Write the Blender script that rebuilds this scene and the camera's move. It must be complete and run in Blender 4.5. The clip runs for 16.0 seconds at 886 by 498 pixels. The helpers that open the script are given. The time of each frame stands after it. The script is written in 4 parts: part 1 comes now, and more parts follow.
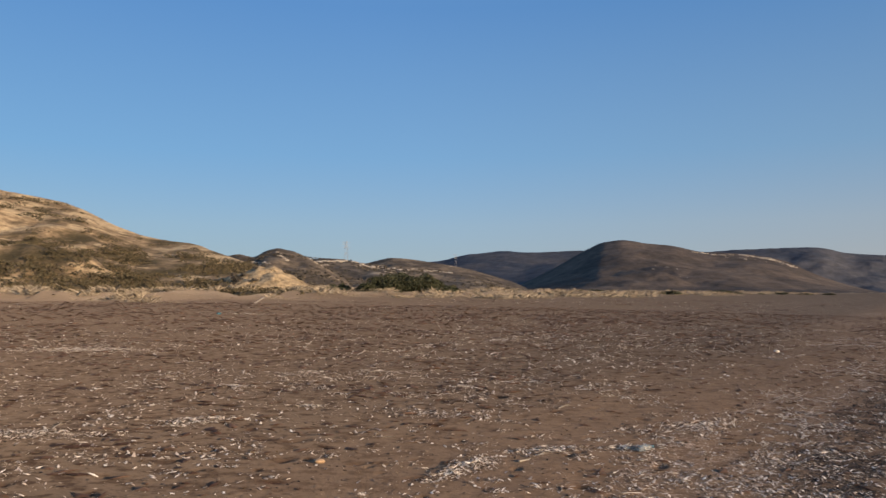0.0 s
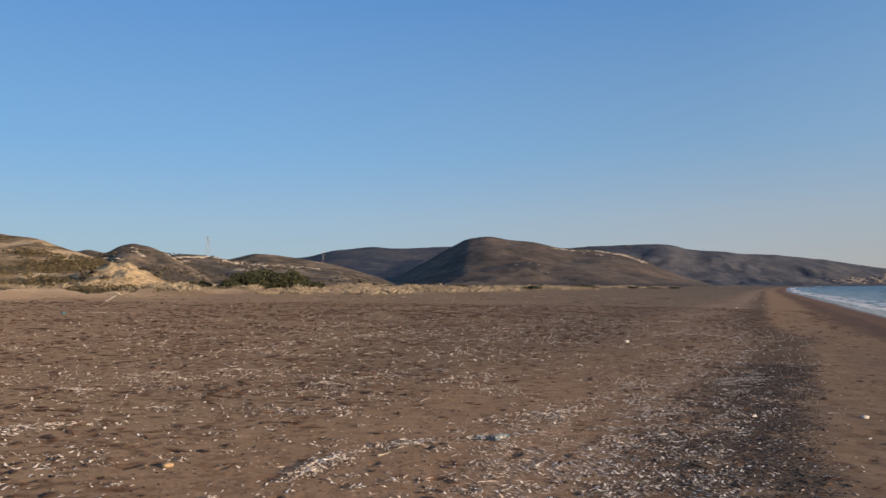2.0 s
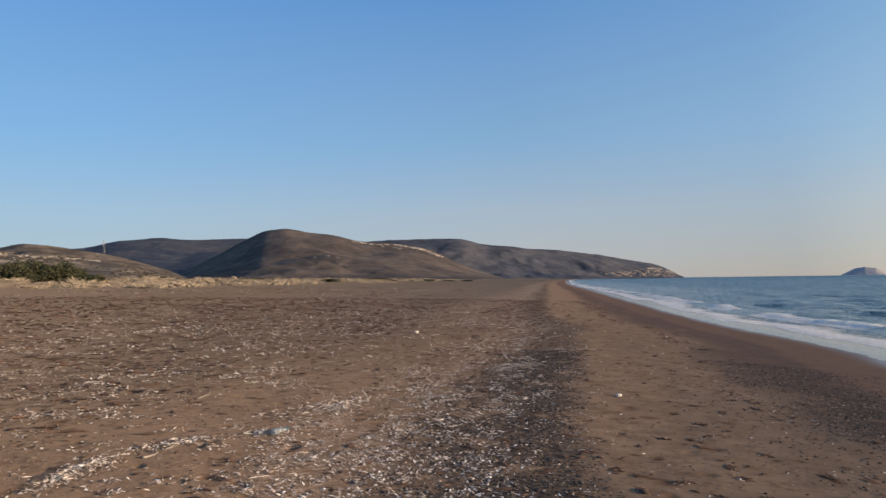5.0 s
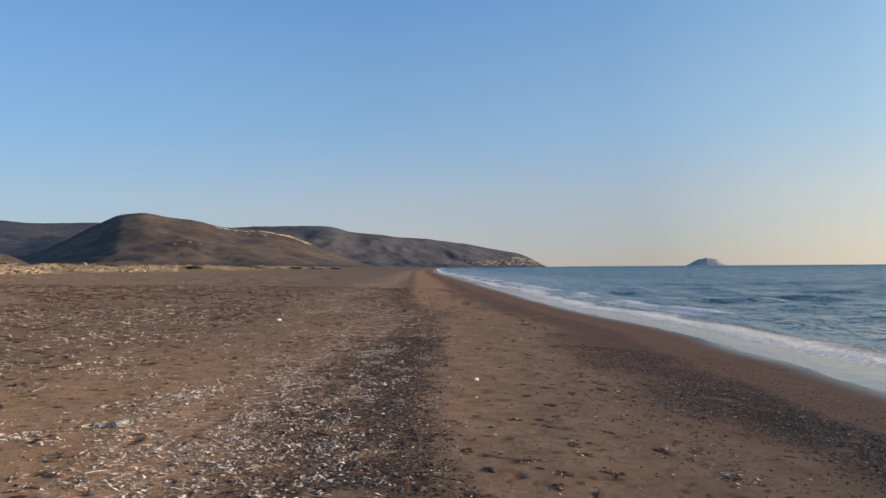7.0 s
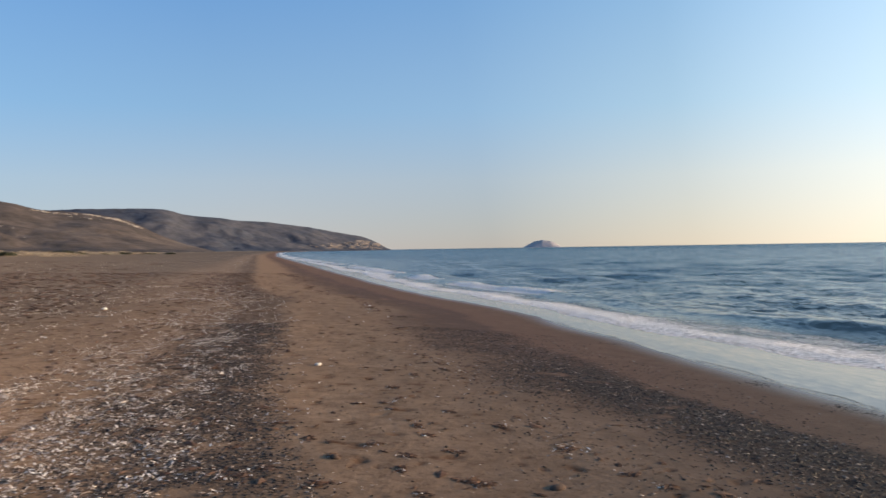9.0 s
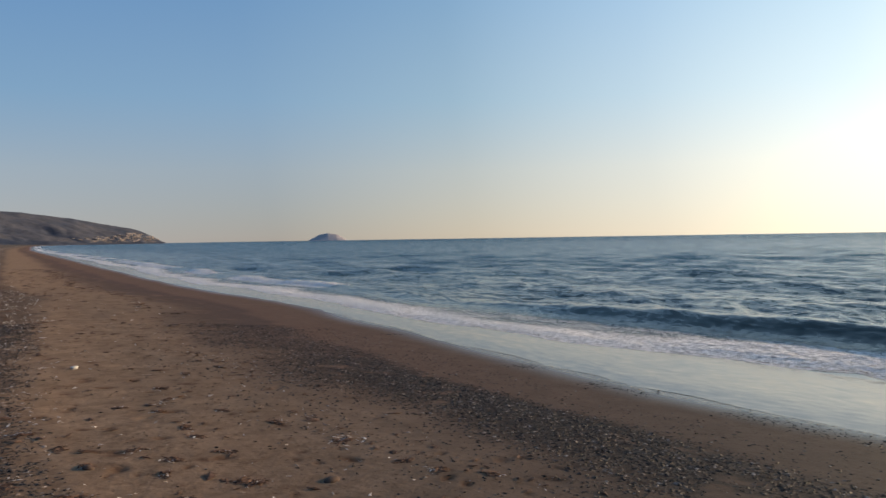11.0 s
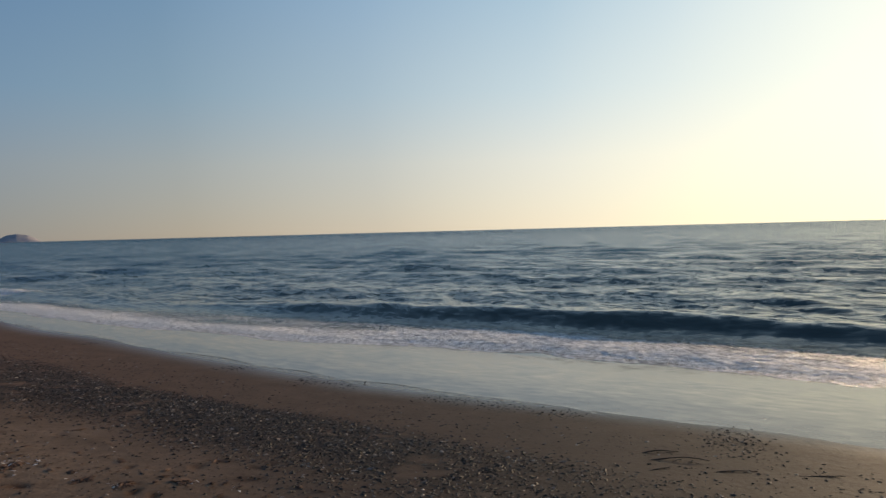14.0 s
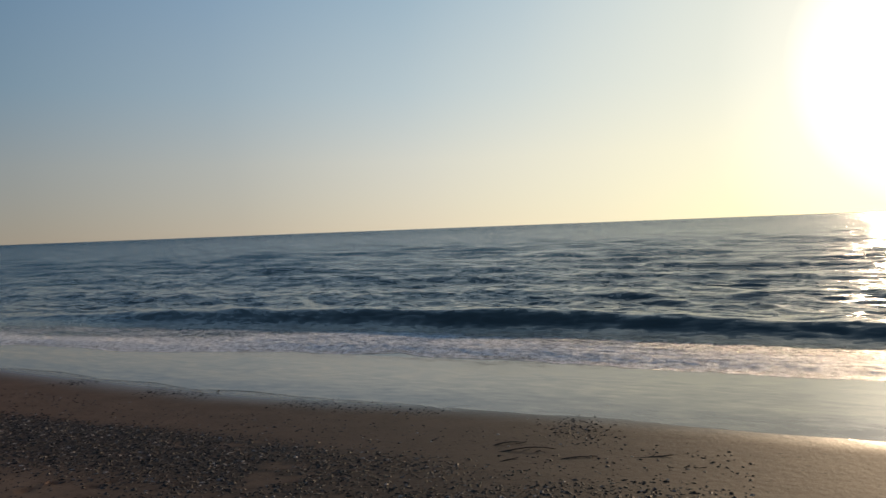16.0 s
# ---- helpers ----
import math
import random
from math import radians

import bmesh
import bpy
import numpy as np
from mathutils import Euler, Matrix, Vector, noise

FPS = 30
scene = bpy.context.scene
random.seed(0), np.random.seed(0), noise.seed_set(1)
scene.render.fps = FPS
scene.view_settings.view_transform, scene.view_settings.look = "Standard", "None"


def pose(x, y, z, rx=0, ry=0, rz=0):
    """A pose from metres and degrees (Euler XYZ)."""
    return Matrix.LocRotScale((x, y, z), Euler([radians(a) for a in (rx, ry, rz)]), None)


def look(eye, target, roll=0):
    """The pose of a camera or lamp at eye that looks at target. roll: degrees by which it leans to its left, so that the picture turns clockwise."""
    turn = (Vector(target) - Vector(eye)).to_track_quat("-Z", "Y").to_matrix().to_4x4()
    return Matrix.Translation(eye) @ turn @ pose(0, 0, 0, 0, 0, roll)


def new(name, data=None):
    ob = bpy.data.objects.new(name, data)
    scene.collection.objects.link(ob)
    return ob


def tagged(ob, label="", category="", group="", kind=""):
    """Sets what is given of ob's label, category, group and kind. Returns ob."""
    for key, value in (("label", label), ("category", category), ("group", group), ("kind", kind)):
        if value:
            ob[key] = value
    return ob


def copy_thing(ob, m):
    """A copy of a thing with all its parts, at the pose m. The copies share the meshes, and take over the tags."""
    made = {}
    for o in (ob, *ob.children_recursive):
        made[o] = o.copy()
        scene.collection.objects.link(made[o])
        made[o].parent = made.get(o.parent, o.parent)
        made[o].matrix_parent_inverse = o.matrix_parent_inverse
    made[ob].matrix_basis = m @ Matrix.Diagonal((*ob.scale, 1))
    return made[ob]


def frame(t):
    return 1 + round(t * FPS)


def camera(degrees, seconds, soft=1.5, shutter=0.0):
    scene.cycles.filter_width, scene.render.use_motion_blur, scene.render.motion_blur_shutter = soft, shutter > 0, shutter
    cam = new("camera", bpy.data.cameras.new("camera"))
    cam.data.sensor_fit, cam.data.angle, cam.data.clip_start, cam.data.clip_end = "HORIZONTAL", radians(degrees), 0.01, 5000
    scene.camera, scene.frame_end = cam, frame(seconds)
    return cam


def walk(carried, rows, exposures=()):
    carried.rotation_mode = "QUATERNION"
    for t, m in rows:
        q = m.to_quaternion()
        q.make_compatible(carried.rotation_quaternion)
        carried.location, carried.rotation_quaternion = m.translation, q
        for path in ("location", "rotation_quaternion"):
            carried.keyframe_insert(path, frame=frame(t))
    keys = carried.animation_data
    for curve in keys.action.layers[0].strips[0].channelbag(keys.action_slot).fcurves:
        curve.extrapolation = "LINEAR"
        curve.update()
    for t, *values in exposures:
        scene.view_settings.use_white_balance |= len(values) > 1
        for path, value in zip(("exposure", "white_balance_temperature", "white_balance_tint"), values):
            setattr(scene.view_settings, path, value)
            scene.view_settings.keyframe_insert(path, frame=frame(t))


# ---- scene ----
# seconds, x, y, z, yaw, pitch, roll
cam = camera(60.9, 16.0, soft=1.5, shutter=0.5)
ROWS = [
    (0.0, -0.000, 0.000, 1.669, 0.00, 3.43, 0.15),
    (0.5, 0.031, 0.010, 1.667, -2.49, 3.30, 0.45),
    (1.0, 0.058, 0.034, 1.658, -5.13, 3.23, 0.70),
    (1.5, 0.072, 0.026, 1.659, -7.45, 3.14, 0.65),
    (2.0, 0.089, 0.029, 1.651, -10.00, 3.06, 0.59),
    (2.5, 0.114, 0.021, 1.648, -12.26, 2.96, 0.61),
    (3.0, 0.144, 0.015, 1.640, -14.84, 2.94, 0.56),
    (3.5, 0.171, 0.015, 1.630, -17.34, 2.87, 0.82),
    (4.0, 0.214, 0.013, 1.627, -19.98, 2.67, 0.87),
    (6.5, 0.347, -0.026, 1.605, -32.64, 1.75, 0.45),
    (7.0, 0.383, -0.037, 1.594, -35.11, 1.37, 0.40),
    (7.5, 0.403, -0.037, 1.592, -37.62, 0.99, 0.43),
    (8.0, 0.444, -0.020, 1.590, -40.14, 0.63, 0.42),
    (8.5, 0.449, 0.007, 1.593, -42.96, 0.28, 0.64),
    (9.0, 0.470, 0.030, 1.585, -46.92, -0.04, 0.89),
    (9.2, 0.474, 0.042, 1.587, -48.92, -0.21, 0.93),
    (11.3, 0.569, -0.019, 1.561, -65.29, -0.91, 0.94),
    (11.5, 0.572, -0.026, 1.560, -66.79, -1.00, 1.00),
    (12.0, 0.581, -0.087, 1.560, -70.48, -1.11, 1.10),
    (12.5, 0.581, -0.129, 1.560, -73.96, -1.31, 1.22),
    (13.0, 0.587, -0.165, 1.559, -77.69, -1.41, 1.21),
    (13.5, 0.585, -0.189, 1.557, -80.91, -1.42, 1.27),
    (14.0, 0.598, -0.236, 1.548, -83.93, -1.39, 1.50),
    (14.5, 0.581, -0.246, 1.555, -86.68, -1.43, 1.66),
    (15.0, 0.571, -0.274, 1.556, -89.44, -1.49, 1.83),
    (15.5, 0.571, -0.319, 1.548, -91.63, -1.54, 2.03),
    (16.0, 0.568, -0.345, 1.544, -94.27, -1.61, 2.20),
]
EXPOSURES = [(0.0, 0.4, 6700, 10), (3.5, 0.6, 6700, 10), (7.0, 0.67, 6750, 10), (9.0, 0.79, 6800, 10), (11.5, 0.36, 6900, 10), (12.5, 0.29, 6900, 10), (14.5, -0.17, 6850, 10), (16.0, -0.35, 6820, 10)]
walk(cam, [(t, pose(x, y, z, 90 + pitch, roll, yaw)) for t, x, y, z, yaw, pitch, roll in ROWS], EXPOSURES)

# ---- light: low evening sun over the sea ----
SUN_AZ, SUN_EL = 129.0, 9.6
world = bpy.data.worlds.new("world")
scene.world = world
world.use_nodes = True
wn = world.node_tree.nodes
sky = wn.new("ShaderNodeTexSky")
sky.sky_type = "NISHITA"
sky.sun_disc = False
sky.sun_elevation, sky.sun_rotation = radians(SUN_EL), radians(SUN_AZ)
sky.air_density, sky.dust_density, sky.ozone_density = 1.0, 0.13, 3.4
wn["Background"].inputs["Strength"].default_value = 1.0
wt = world.node_tree
sa, se = radians(SUN_AZ), radians(SUN_EL)


def world_node(kind, operation=None, **links):
    n = wn.new("ShaderNode" + kind)
    if operation:
        n.operation = operation
    for key, value in links.items():
        slot = n.inputs[int(key[1:])]
        if isinstance(value, (int, float, tuple)):
            slot.default_value = value
        else:
            wt.links.new(value, slot)
    return n


# clear evening air: deep blue overhead, a grey-mauve to straw-yellow haze towards the horizon, brighter round the sun
way = world_node("TexCoord").outputs["Generated"]
lift = world_node("Math", "MAXIMUM", i0=world_node("SeparateXYZ", i0=way).outputs["Z"], i1=0.0).outputs[0]
near_sun = world_node("VectorMath", "DOT_PRODUCT", i0=way, i1=(math.sin(sa) * math.cos(se), math.cos(sa) * math.cos(se), math.sin(se))).outputs["Value"]
facing = world_node("MapRange", i0=near_sun, i1=-1.0, i2=1.0, i3=0.0, i4=1.0).outputs[0]


def sun_ramp(stops):
    r = wn.new("ShaderNodeValToRGB")
    wt.links.new(facing, r.inputs["Fac"])
    while len(r.color_ramp.elements) < len(stops):
        r.color_ramp.elements.new(0.5)
    for e, (at, rgb) in zip(r.color_ramp.elements, stops):
        e.position, e.color = at, (*rgb, 1)
    return r.outputs["Color"]


def world_mix(fac, a, b):
    n = wn.new("ShaderNodeMix")
    n.data_type = "RGBA"
    wt.links.new(fac, n.inputs[0]), wt.links.new(a, n.inputs[6]), wt.links.new(b, n.inputs[7])
    return n.outputs[2]


low_sky = sun_ramp([(0.0, (0.27, 0.31, 0.36)), (0.2, (0.29, 0.315, 0.36)), (0.45, (0.32, 0.295, 0.312)), (0.6, (0.29, 0.258, 0.256)), (0.72, (0.46, 0.385, 0.325)), (0.82, (0.68, 0.58, 0.485)), (0.9, (1.02, 0.88, 0.70)), (0.955, (1.28, 1.13, 0.84)), (0.98, (1.46, 1.3, 0.9)), (0.993, (1.8, 1.6, 1.15)), (1.0, (4.0, 3.5, 2.4))])
mid_sky = sun_ramp([(0.0, (0.17, 0.325, 0.5)), (0.2, (0.186, 0.333, 0.50)), (0.45, (0.2, 0.31, 0.42)), (0.6, (0.222, 0.325, 0.43)), (0.72, (0.315, 0.415, 0.47)), (0.82, (0.52, 0.61, 0.63)), (0.9, (0.81, 0.88, 0.85)), (0.94, (1.02, 1.04, 0.92)), (0.965, (1.16, 1.14, 0.94)), (0.985, (1.28, 1.23, 0.98)), (0.994, (1.55, 1.46, 1.15)), (1.0, (4.0, 3.6, 3.0))])
high_sky = sun_ramp([(0.0, (0.08, 0.205, 0.44)), (0.2, (0.087, 0.215, 0.455)), (0.45, (0.08, 0.196, 0.41)), (0.6, (0.098, 0.216, 0.41)), (0.72, (0.145, 0.28, 0.46)), (0.82, (0.255, 0.425, 0.63)), (0.9, (0.375, 0.575, 0.745)), (0.94, (0.56, 0.745, 0.87)), (0.965, (0.79, 0.93, 0.97)), (0.985, (1.02, 1.1, 1.02)), (0.995, (1.3, 1.28, 1.15)), (1.0, (2.0, 1.95, 1.8))])
to_mid = world_node("MapRange", i0=lift, i1=0.0, i2=0.18, i3=0.0, i4=1.0).outputs[0]
to_high = world_node("MapRange", i0=lift, i1=0.09, i2=0.36, i3=0.0, i4=1.0).outputs[0]
scaled = world_node("VectorMath", "MULTIPLY", i0=sky.outputs["Color"], i1=(0.079, 0.12, 0.1455))
zenith = wn.new("ShaderNodeRGB")
zenith.outputs[0].default_value = (0.07, 0.145, 0.27, 1)
to_zenith = world_node("MapRange", i0=lift, i1=0.38, i2=0.8, i3=0.0, i4=1.0).outputs[0]
layered = world_mix(to_zenith, world_mix(to_high, world_mix(to_mid, low_sky, mid_sky), high_sky), zenith.outputs[0])
even = world_node("Value")
even.outputs[0].default_value = 0.85
wt.links.new(world_mix(even.outputs[0], scaled.outputs[0], layered), wn["Background"].inputs["Color"])
sun_data = bpy.data.lights.new("sun", "SUN")
sun_data.energy, sun_data.angle, sun_data.color = 5.0, radians(0.55), (1.0, 0.74, 0.49)
sun = new("sun", sun_data)
sun.matrix_world = look((900 * math.sin(sa) * math.cos(se), 900 * math.cos(sa) * math.cos(se), 900 * math.sin(se)), (0, 0, 0))

# ---- numbers and noise ----
rng = np.random.default_rng(7)
TABLE = rng.random((256, 256))


def vnoise(x, y, seed=0):
    """Smooth value noise, 0 to 1, one cell a unit."""
    x, y = np.asarray(x, float) + seed * 17.31, np.asarray(y, float) + seed * 9.77
    i, j = np.floor(x).astype(int), np.floor(y).astype(int)
    a, b = x - i, y - j
    a, b = a * a * a * (a * (6 * a - 15) + 10), b * b * b * (b * (6 * b - 15) + 10)
    g = lambda p, q: TABLE[p & 255, q & 255]
    return (g(i, j) * (1 - a) + g(i + 1, j) * a) * (1 - b) + (g(i, j + 1) * (1 - a) + g(i + 1, j + 1) * a) * b


def fbm(x, y, seed=0, octaves=4):
    total, amp, norm = 0.0, 1.0, 0.0
    for k in range(octaves):
        total = total + amp * vnoise(x * 2 ** k, y * 2 ** k, seed + 3 * k)
        norm, amp = norm + amp, amp * 0.5
    return total / norm


def smooth(lo, hi, v):
    k = np.clip((np.asarray(v, float) - lo) / (hi - lo), 0, 1)
    return k * k * (3 - 2 * k)


# ---- shoreline: the upper edge of the wash, south to north, then round the headland ----
SHORE = np.array([(-900, -1700), (-60, -130), (-10, -38), (1.4, -15), (5.75, -6.6), (7.25, -4.2), (8.45, -2.2), (9.4, -0.3), (10.6, 2.0), (12.4, 4.7), (14.2, 7.3), (16.9, 11.0),
                  (20.9, 16.8), (26.3, 26.5), (39, 46.5), (223, 325), (780, 1110), (1180, 1560), (1480, 1800), (1752, 1893), (1800, 2100), (1500, 3500), (1500, 4900)], float)


def shore_curve():
    out = []
    n = len(SHORE)
    for i in range(n - 1):
        p0, p1, p2, p3 = SHORE[max(i - 1, 0)], SHORE[i], SHORE[i + 1], SHORE[min(i + 2, n - 1)]
        span = np.linalg.norm(p2 - p1)
        m1 = (p2 - p0) / max(np.linalg.norm(p2 - p1) + np.linalg.norm(p1 - p0), 1e-6) * span
        m2 = (p3 - p1) / max(np.linalg.norm(p3 - p2) + np.linalg.norm(p2 - p1), 1e-6) * span
        for s in np.linspace(0, 1, 5)[:-1]:
            out.append((2 * s ** 3 - 3 * s ** 2 + 1) * p1 + (s ** 3 - 2 * s ** 2 + s) * m1 + (-2 * s ** 3 + 3 * s ** 2) * p2 + (s ** 3 - s ** 2) * m2)
    out.append(SHORE[-1])
    return np.array(out)


CURVE = shore_curve()
ARC = np.concatenate([[0], np.cumsum(np.linalg.norm(np.diff(CURVE, axis=0), axis=1))])
ARC = ARC - ARC[28]


def shore(x, y):
    """Metres inland of the shoreline (minus: out at sea) and metres along it."""
    x, y = np.asarray(x, float), np.asarray(y, float)
    best, side, along = np.full(x.shape, 1e18), np.zeros(x.shape), np.zeros(x.shape)
    for i in range(len(CURVE) - 1):
        (ax, ay), (bx, by) = CURVE[i], CURVE[i + 1]
        ex, ey = bx - ax, by - ay
        span = math.hypot(ex, ey)
        s = np.clip(((x - ax) * ex + (y - ay) * ey) / span ** 2, 0, 1)
        dx, dy = x - ax - s * ex, y - ay - s * ey
        dist = dx * dx + dy * dy
        near = dist < best
        best = np.where(near, dist, best)
        side = np.where(near, ex * dy - ey * dx, side)
        along = np.where(near, ARC[i] + s * span, along)
    return np.sqrt(best) * np.sign(side), along


SEA = -0.75
PROFILE_D = [-4000, -300, -60, -20, -8, -4.3, 0, 2, 4, 7, 10, 20, 40, 70, 92, 130, 400, 6000]
PROFILE_Z = [-30, -14, -5, -1.9, -1.0, -0.765, -0.56, -0.42, -0.24, -0.08, 0.0, 0.22, 0.74, 1.42, 1.62, 1.66, 1.6, 1.6]


def ground_height(x, y, d, u):
    z = np.interp(d, PROFILE_D, PROFILE_Z)
    dry = smooth(1.5, 5.0, d)
    z = z + dry * (0.10 * (fbm(u / 9, d / 5, 2, 2) - 0.5) + 0.032 * (fbm(x / 1.1, y / 1.1, 5, 3) - 0.5)) * np.clip(1.5 - d / 120, 0.4, 1)
    z = z + 0.025 * (fbm(u / 3.0, d / 2.0, 8, 2) - 0.5) * smooth(0.3, 2, d)
    z = z + 2.2 * np.maximum(fbm(x / 3.2, y / 3.2, 12, 2) - 0.45, 0) * smooth(54, 72, d) * (1 - smooth(110, 150, d))
    return z


def ground_at(x, y):
    x, y = np.atleast_1d(np.asarray(x, float)), np.atleast_1d(np.asarray(y, float))
    d, u = shore(x, y)
    return ground_height(x, y, d, u)


# ---- materials ----
def shader(name, roughness=0.9, metallic=0.0, specular=0.3):
    m = bpy.data.materials.new(name)
    m.use_nodes = True
    b = m.node_tree.nodes["Principled BSDF"]
    b.inputs["Roughness"].default_value, b.inputs["Metallic"].default_value = roughness, metallic
    b.inputs["Specular IOR Level"].default_value = specular
    return m, m.node_tree, b


def node(tree, kind, **values):
    n = tree.nodes.new("ShaderNode" + kind)
    for key, value in values.items():
        if key in n.inputs:
            n.inputs[key].default_value = value
    return n


def coords(tree, scale=(1, 1, 1)):
    g = node(tree, "NewGeometry")
    mp = node(tree, "Mapping")
    mp.inputs["Scale"].default_value = scale
    tree.links.new(g.outputs["Position"], mp.inputs["Vector"])
    return mp.outputs["Vector"]


def noise_tex(tree, vec, scale, detail=4.0, rough=0.55):
    n = node(tree, "TexNoise", Scale=scale, Detail=detail, Roughness=rough)
    tree.links.new(vec, n.inputs["Vector"])
    return n.outputs["Fac"]


def ramp(tree, fac, stops):
    r = node(tree, "ValToRGB")
    e = r.color_ramp.elements
    while len(e) < len(stops):
        e.new(0.5)
    for k, (pos, col) in enumerate(stops):
        e[k].position, e[k].color = pos, (*col, 1)
    tree.links.new(fac, r.inputs["Fac"])
    return r.outputs["Color"]


def mix(tree, fac, a, b, mode="MIX"):
    n = tree.nodes.new("ShaderNodeMix")
    n.data_type, n.blend_type = "RGBA", mode
    for key, v in ((0, fac), (6, a), (7, b)):
        if isinstance(v, (int, float)):
            n.inputs[key].default_value = v
        elif isinstance(v, tuple):
            n.inputs[key].default_value = (*v, 1)
        else:
            tree.links.new(v, n.inputs[key])
    return n.outputs[2]


def calc(tree, op, a, b=0.5, clamp=False):
    n = tree.nodes.new("ShaderNodeMath")
    n.operation, n.use_clamp = op, clamp
    for k, v in enumerate((a, b)):
        if isinstance(v, (int, float)):
            n.inputs[k].default_value = v
        else:
            tree.links.new(v, n.inputs[k])
    return n.outputs[0]


def attr(tree, name):
    n = node(tree, "Attribute")
    n.attribute_name = name
    return n.outputs["Fac"]


def bump(tree, b, height, strength=0.5, distance=0.02):
    n = node(tree, "Bump", Strength=strength, Distance=distance)
    tree.links.new(height, n.inputs["Height"])
    tree.links.new(n.outputs["Normal"], b.inputs["Normal"])


def sand_material():
    m, t, b = shader("beach_sand", 0.95, 0, 0.06)
    b.inputs["Diffuse Roughness"].default_value = 1.0
    v = coords(t)
    grain = noise_tex(t, v, 60, 3)
    mid = noise_tex(t, v, 2.2, 5, 0.65)
    wide = noise_tex(t, v, 0.22, 3)
    col = ramp(t, mid, [(0.25, (0.138, 0.092, 0.062)), (0.5, (0.188, 0.126, 0.086)), (0.75, (0.25, 0.172, 0.12))])
    col = mix(t, ramp(t, wide, [(0.35, (0, 0, 0)), (0.65, (0.6, 0.6, 0.6))]), col, (0.176, 0.117, 0.08))
    col = mix(t, calc(t, "MULTIPLY", attr(t, "inland"), 0.8), col, (0.099, 0.078, 0.062))
    col = mix(t, attr(t, "dune"), col, (0.27, 0.215, 0.165))
    specks = ramp(t, noise_tex(t, v, 16, 3, 0.6), [(0.3, (0.1, 0.07, 0.055)), (0.4, (1, 1, 1)), (0.66, (1, 1, 1)), (0.78, (1.7, 1.65, 1.6))])
    col = mix(t, 0.5, col, specks, "MULTIPLY")
    scraps = ramp(t, noise_tex(t, coords(t, (1.0, 1.5, 1)), 4.6, 4, 0.62), [(0.4, (0.3, 0.24, 0.21)), (0.5, (1, 1, 1))])
    col = mix(t, calc(t, "MULTIPLY", attr(t, "littered"), 0.8), col, mix(t, 1.0, col, scraps, "MULTIPLY"))
    col = mix(t, attr(t, "clean"), col, mix(t, 1.0, col, (1.28, 1.22, 1.14), "MULTIPLY"))
    # dents multiplied darker: part damp sand, part painted shade
    col = mix(t, attr(t, "damp_shade"), col, mix(t, 1.0, col, (0.36, 0.235, 0.18), "MULTIPLY"))
    gravel = ramp(t, noise_tex(t, v, 42, 5, 0.75), [(0.32, (0.013, 0.0095, 0.0085)), (0.52, (0.045, 0.033, 0.028)), (0.72, (0.15, 0.108, 0.088))])
    col = mix(t, attr(t, "pebbly"), col, gravel)
    col = mix(t, calc(t, "MULTIPLY", attr(t, "damp"), 0.9), col, mix(t, 1.0, col, (0.82, 0.59, 0.46), "MULTIPLY"))
    grit = calc(t, "ADD", calc(t, "MULTIPLY", noise_tex(t, v, 55, 3, 0.7), 0.6), calc(t, "MULTIPLY", noise_tex(t, coords(t, (0.8, 1.3, 1)), 11, 4, 0.7), 0.55))
    shown = calc(t, "MULTIPLY", calc(t, "SUBTRACT", calc(t, "ADD", grit, calc(t, "MULTIPLY", attr(t, "shelly"), 0.157)), 0.76), 14.0, True)
    col = mix(t, calc(t, "MULTIPLY", shown, 0.85), col, ramp(t, noise_tex(t, v, 90, 2), [(0.35, (0.24, 0.17, 0.135)), (0.65, (0.6, 0.49, 0.43))]))
    t.links.new(col, b.inputs["Base Color"])
    r = calc(t, "SUBTRACT", calc(t, "SUBTRACT", 0.95, calc(t, "MULTIPLY", attr(t, "damp"), 0.2)), calc(t, "MULTIPLY", attr(t, "soaked"), 0.62))
    t.links.new(r, b.inputs["Roughness"])
    t.links.new(calc(t, "ADD", calc(t, "ADD", 0.06, calc(t, "MULTIPLY", attr(t, "damp"), 0.04)), calc(t, "MULTIPLY", attr(t, "soaked"), 0.36)), b.inputs["Specular IOR Level"])
    h = calc(t, "ADD", calc(t, "MULTIPLY", grain, 0.3), calc(t, "MULTIPLY", noise_tex(t, v, 12, 4, 0.6), 0.9))
    bump(t, b, calc(t, "MULTIPLY", h, calc(t, "SUBTRACT", 1.0, calc(t, "MULTIPLY", attr(t, "damp"), 0.35))), 0.32, 0.04)
    return m


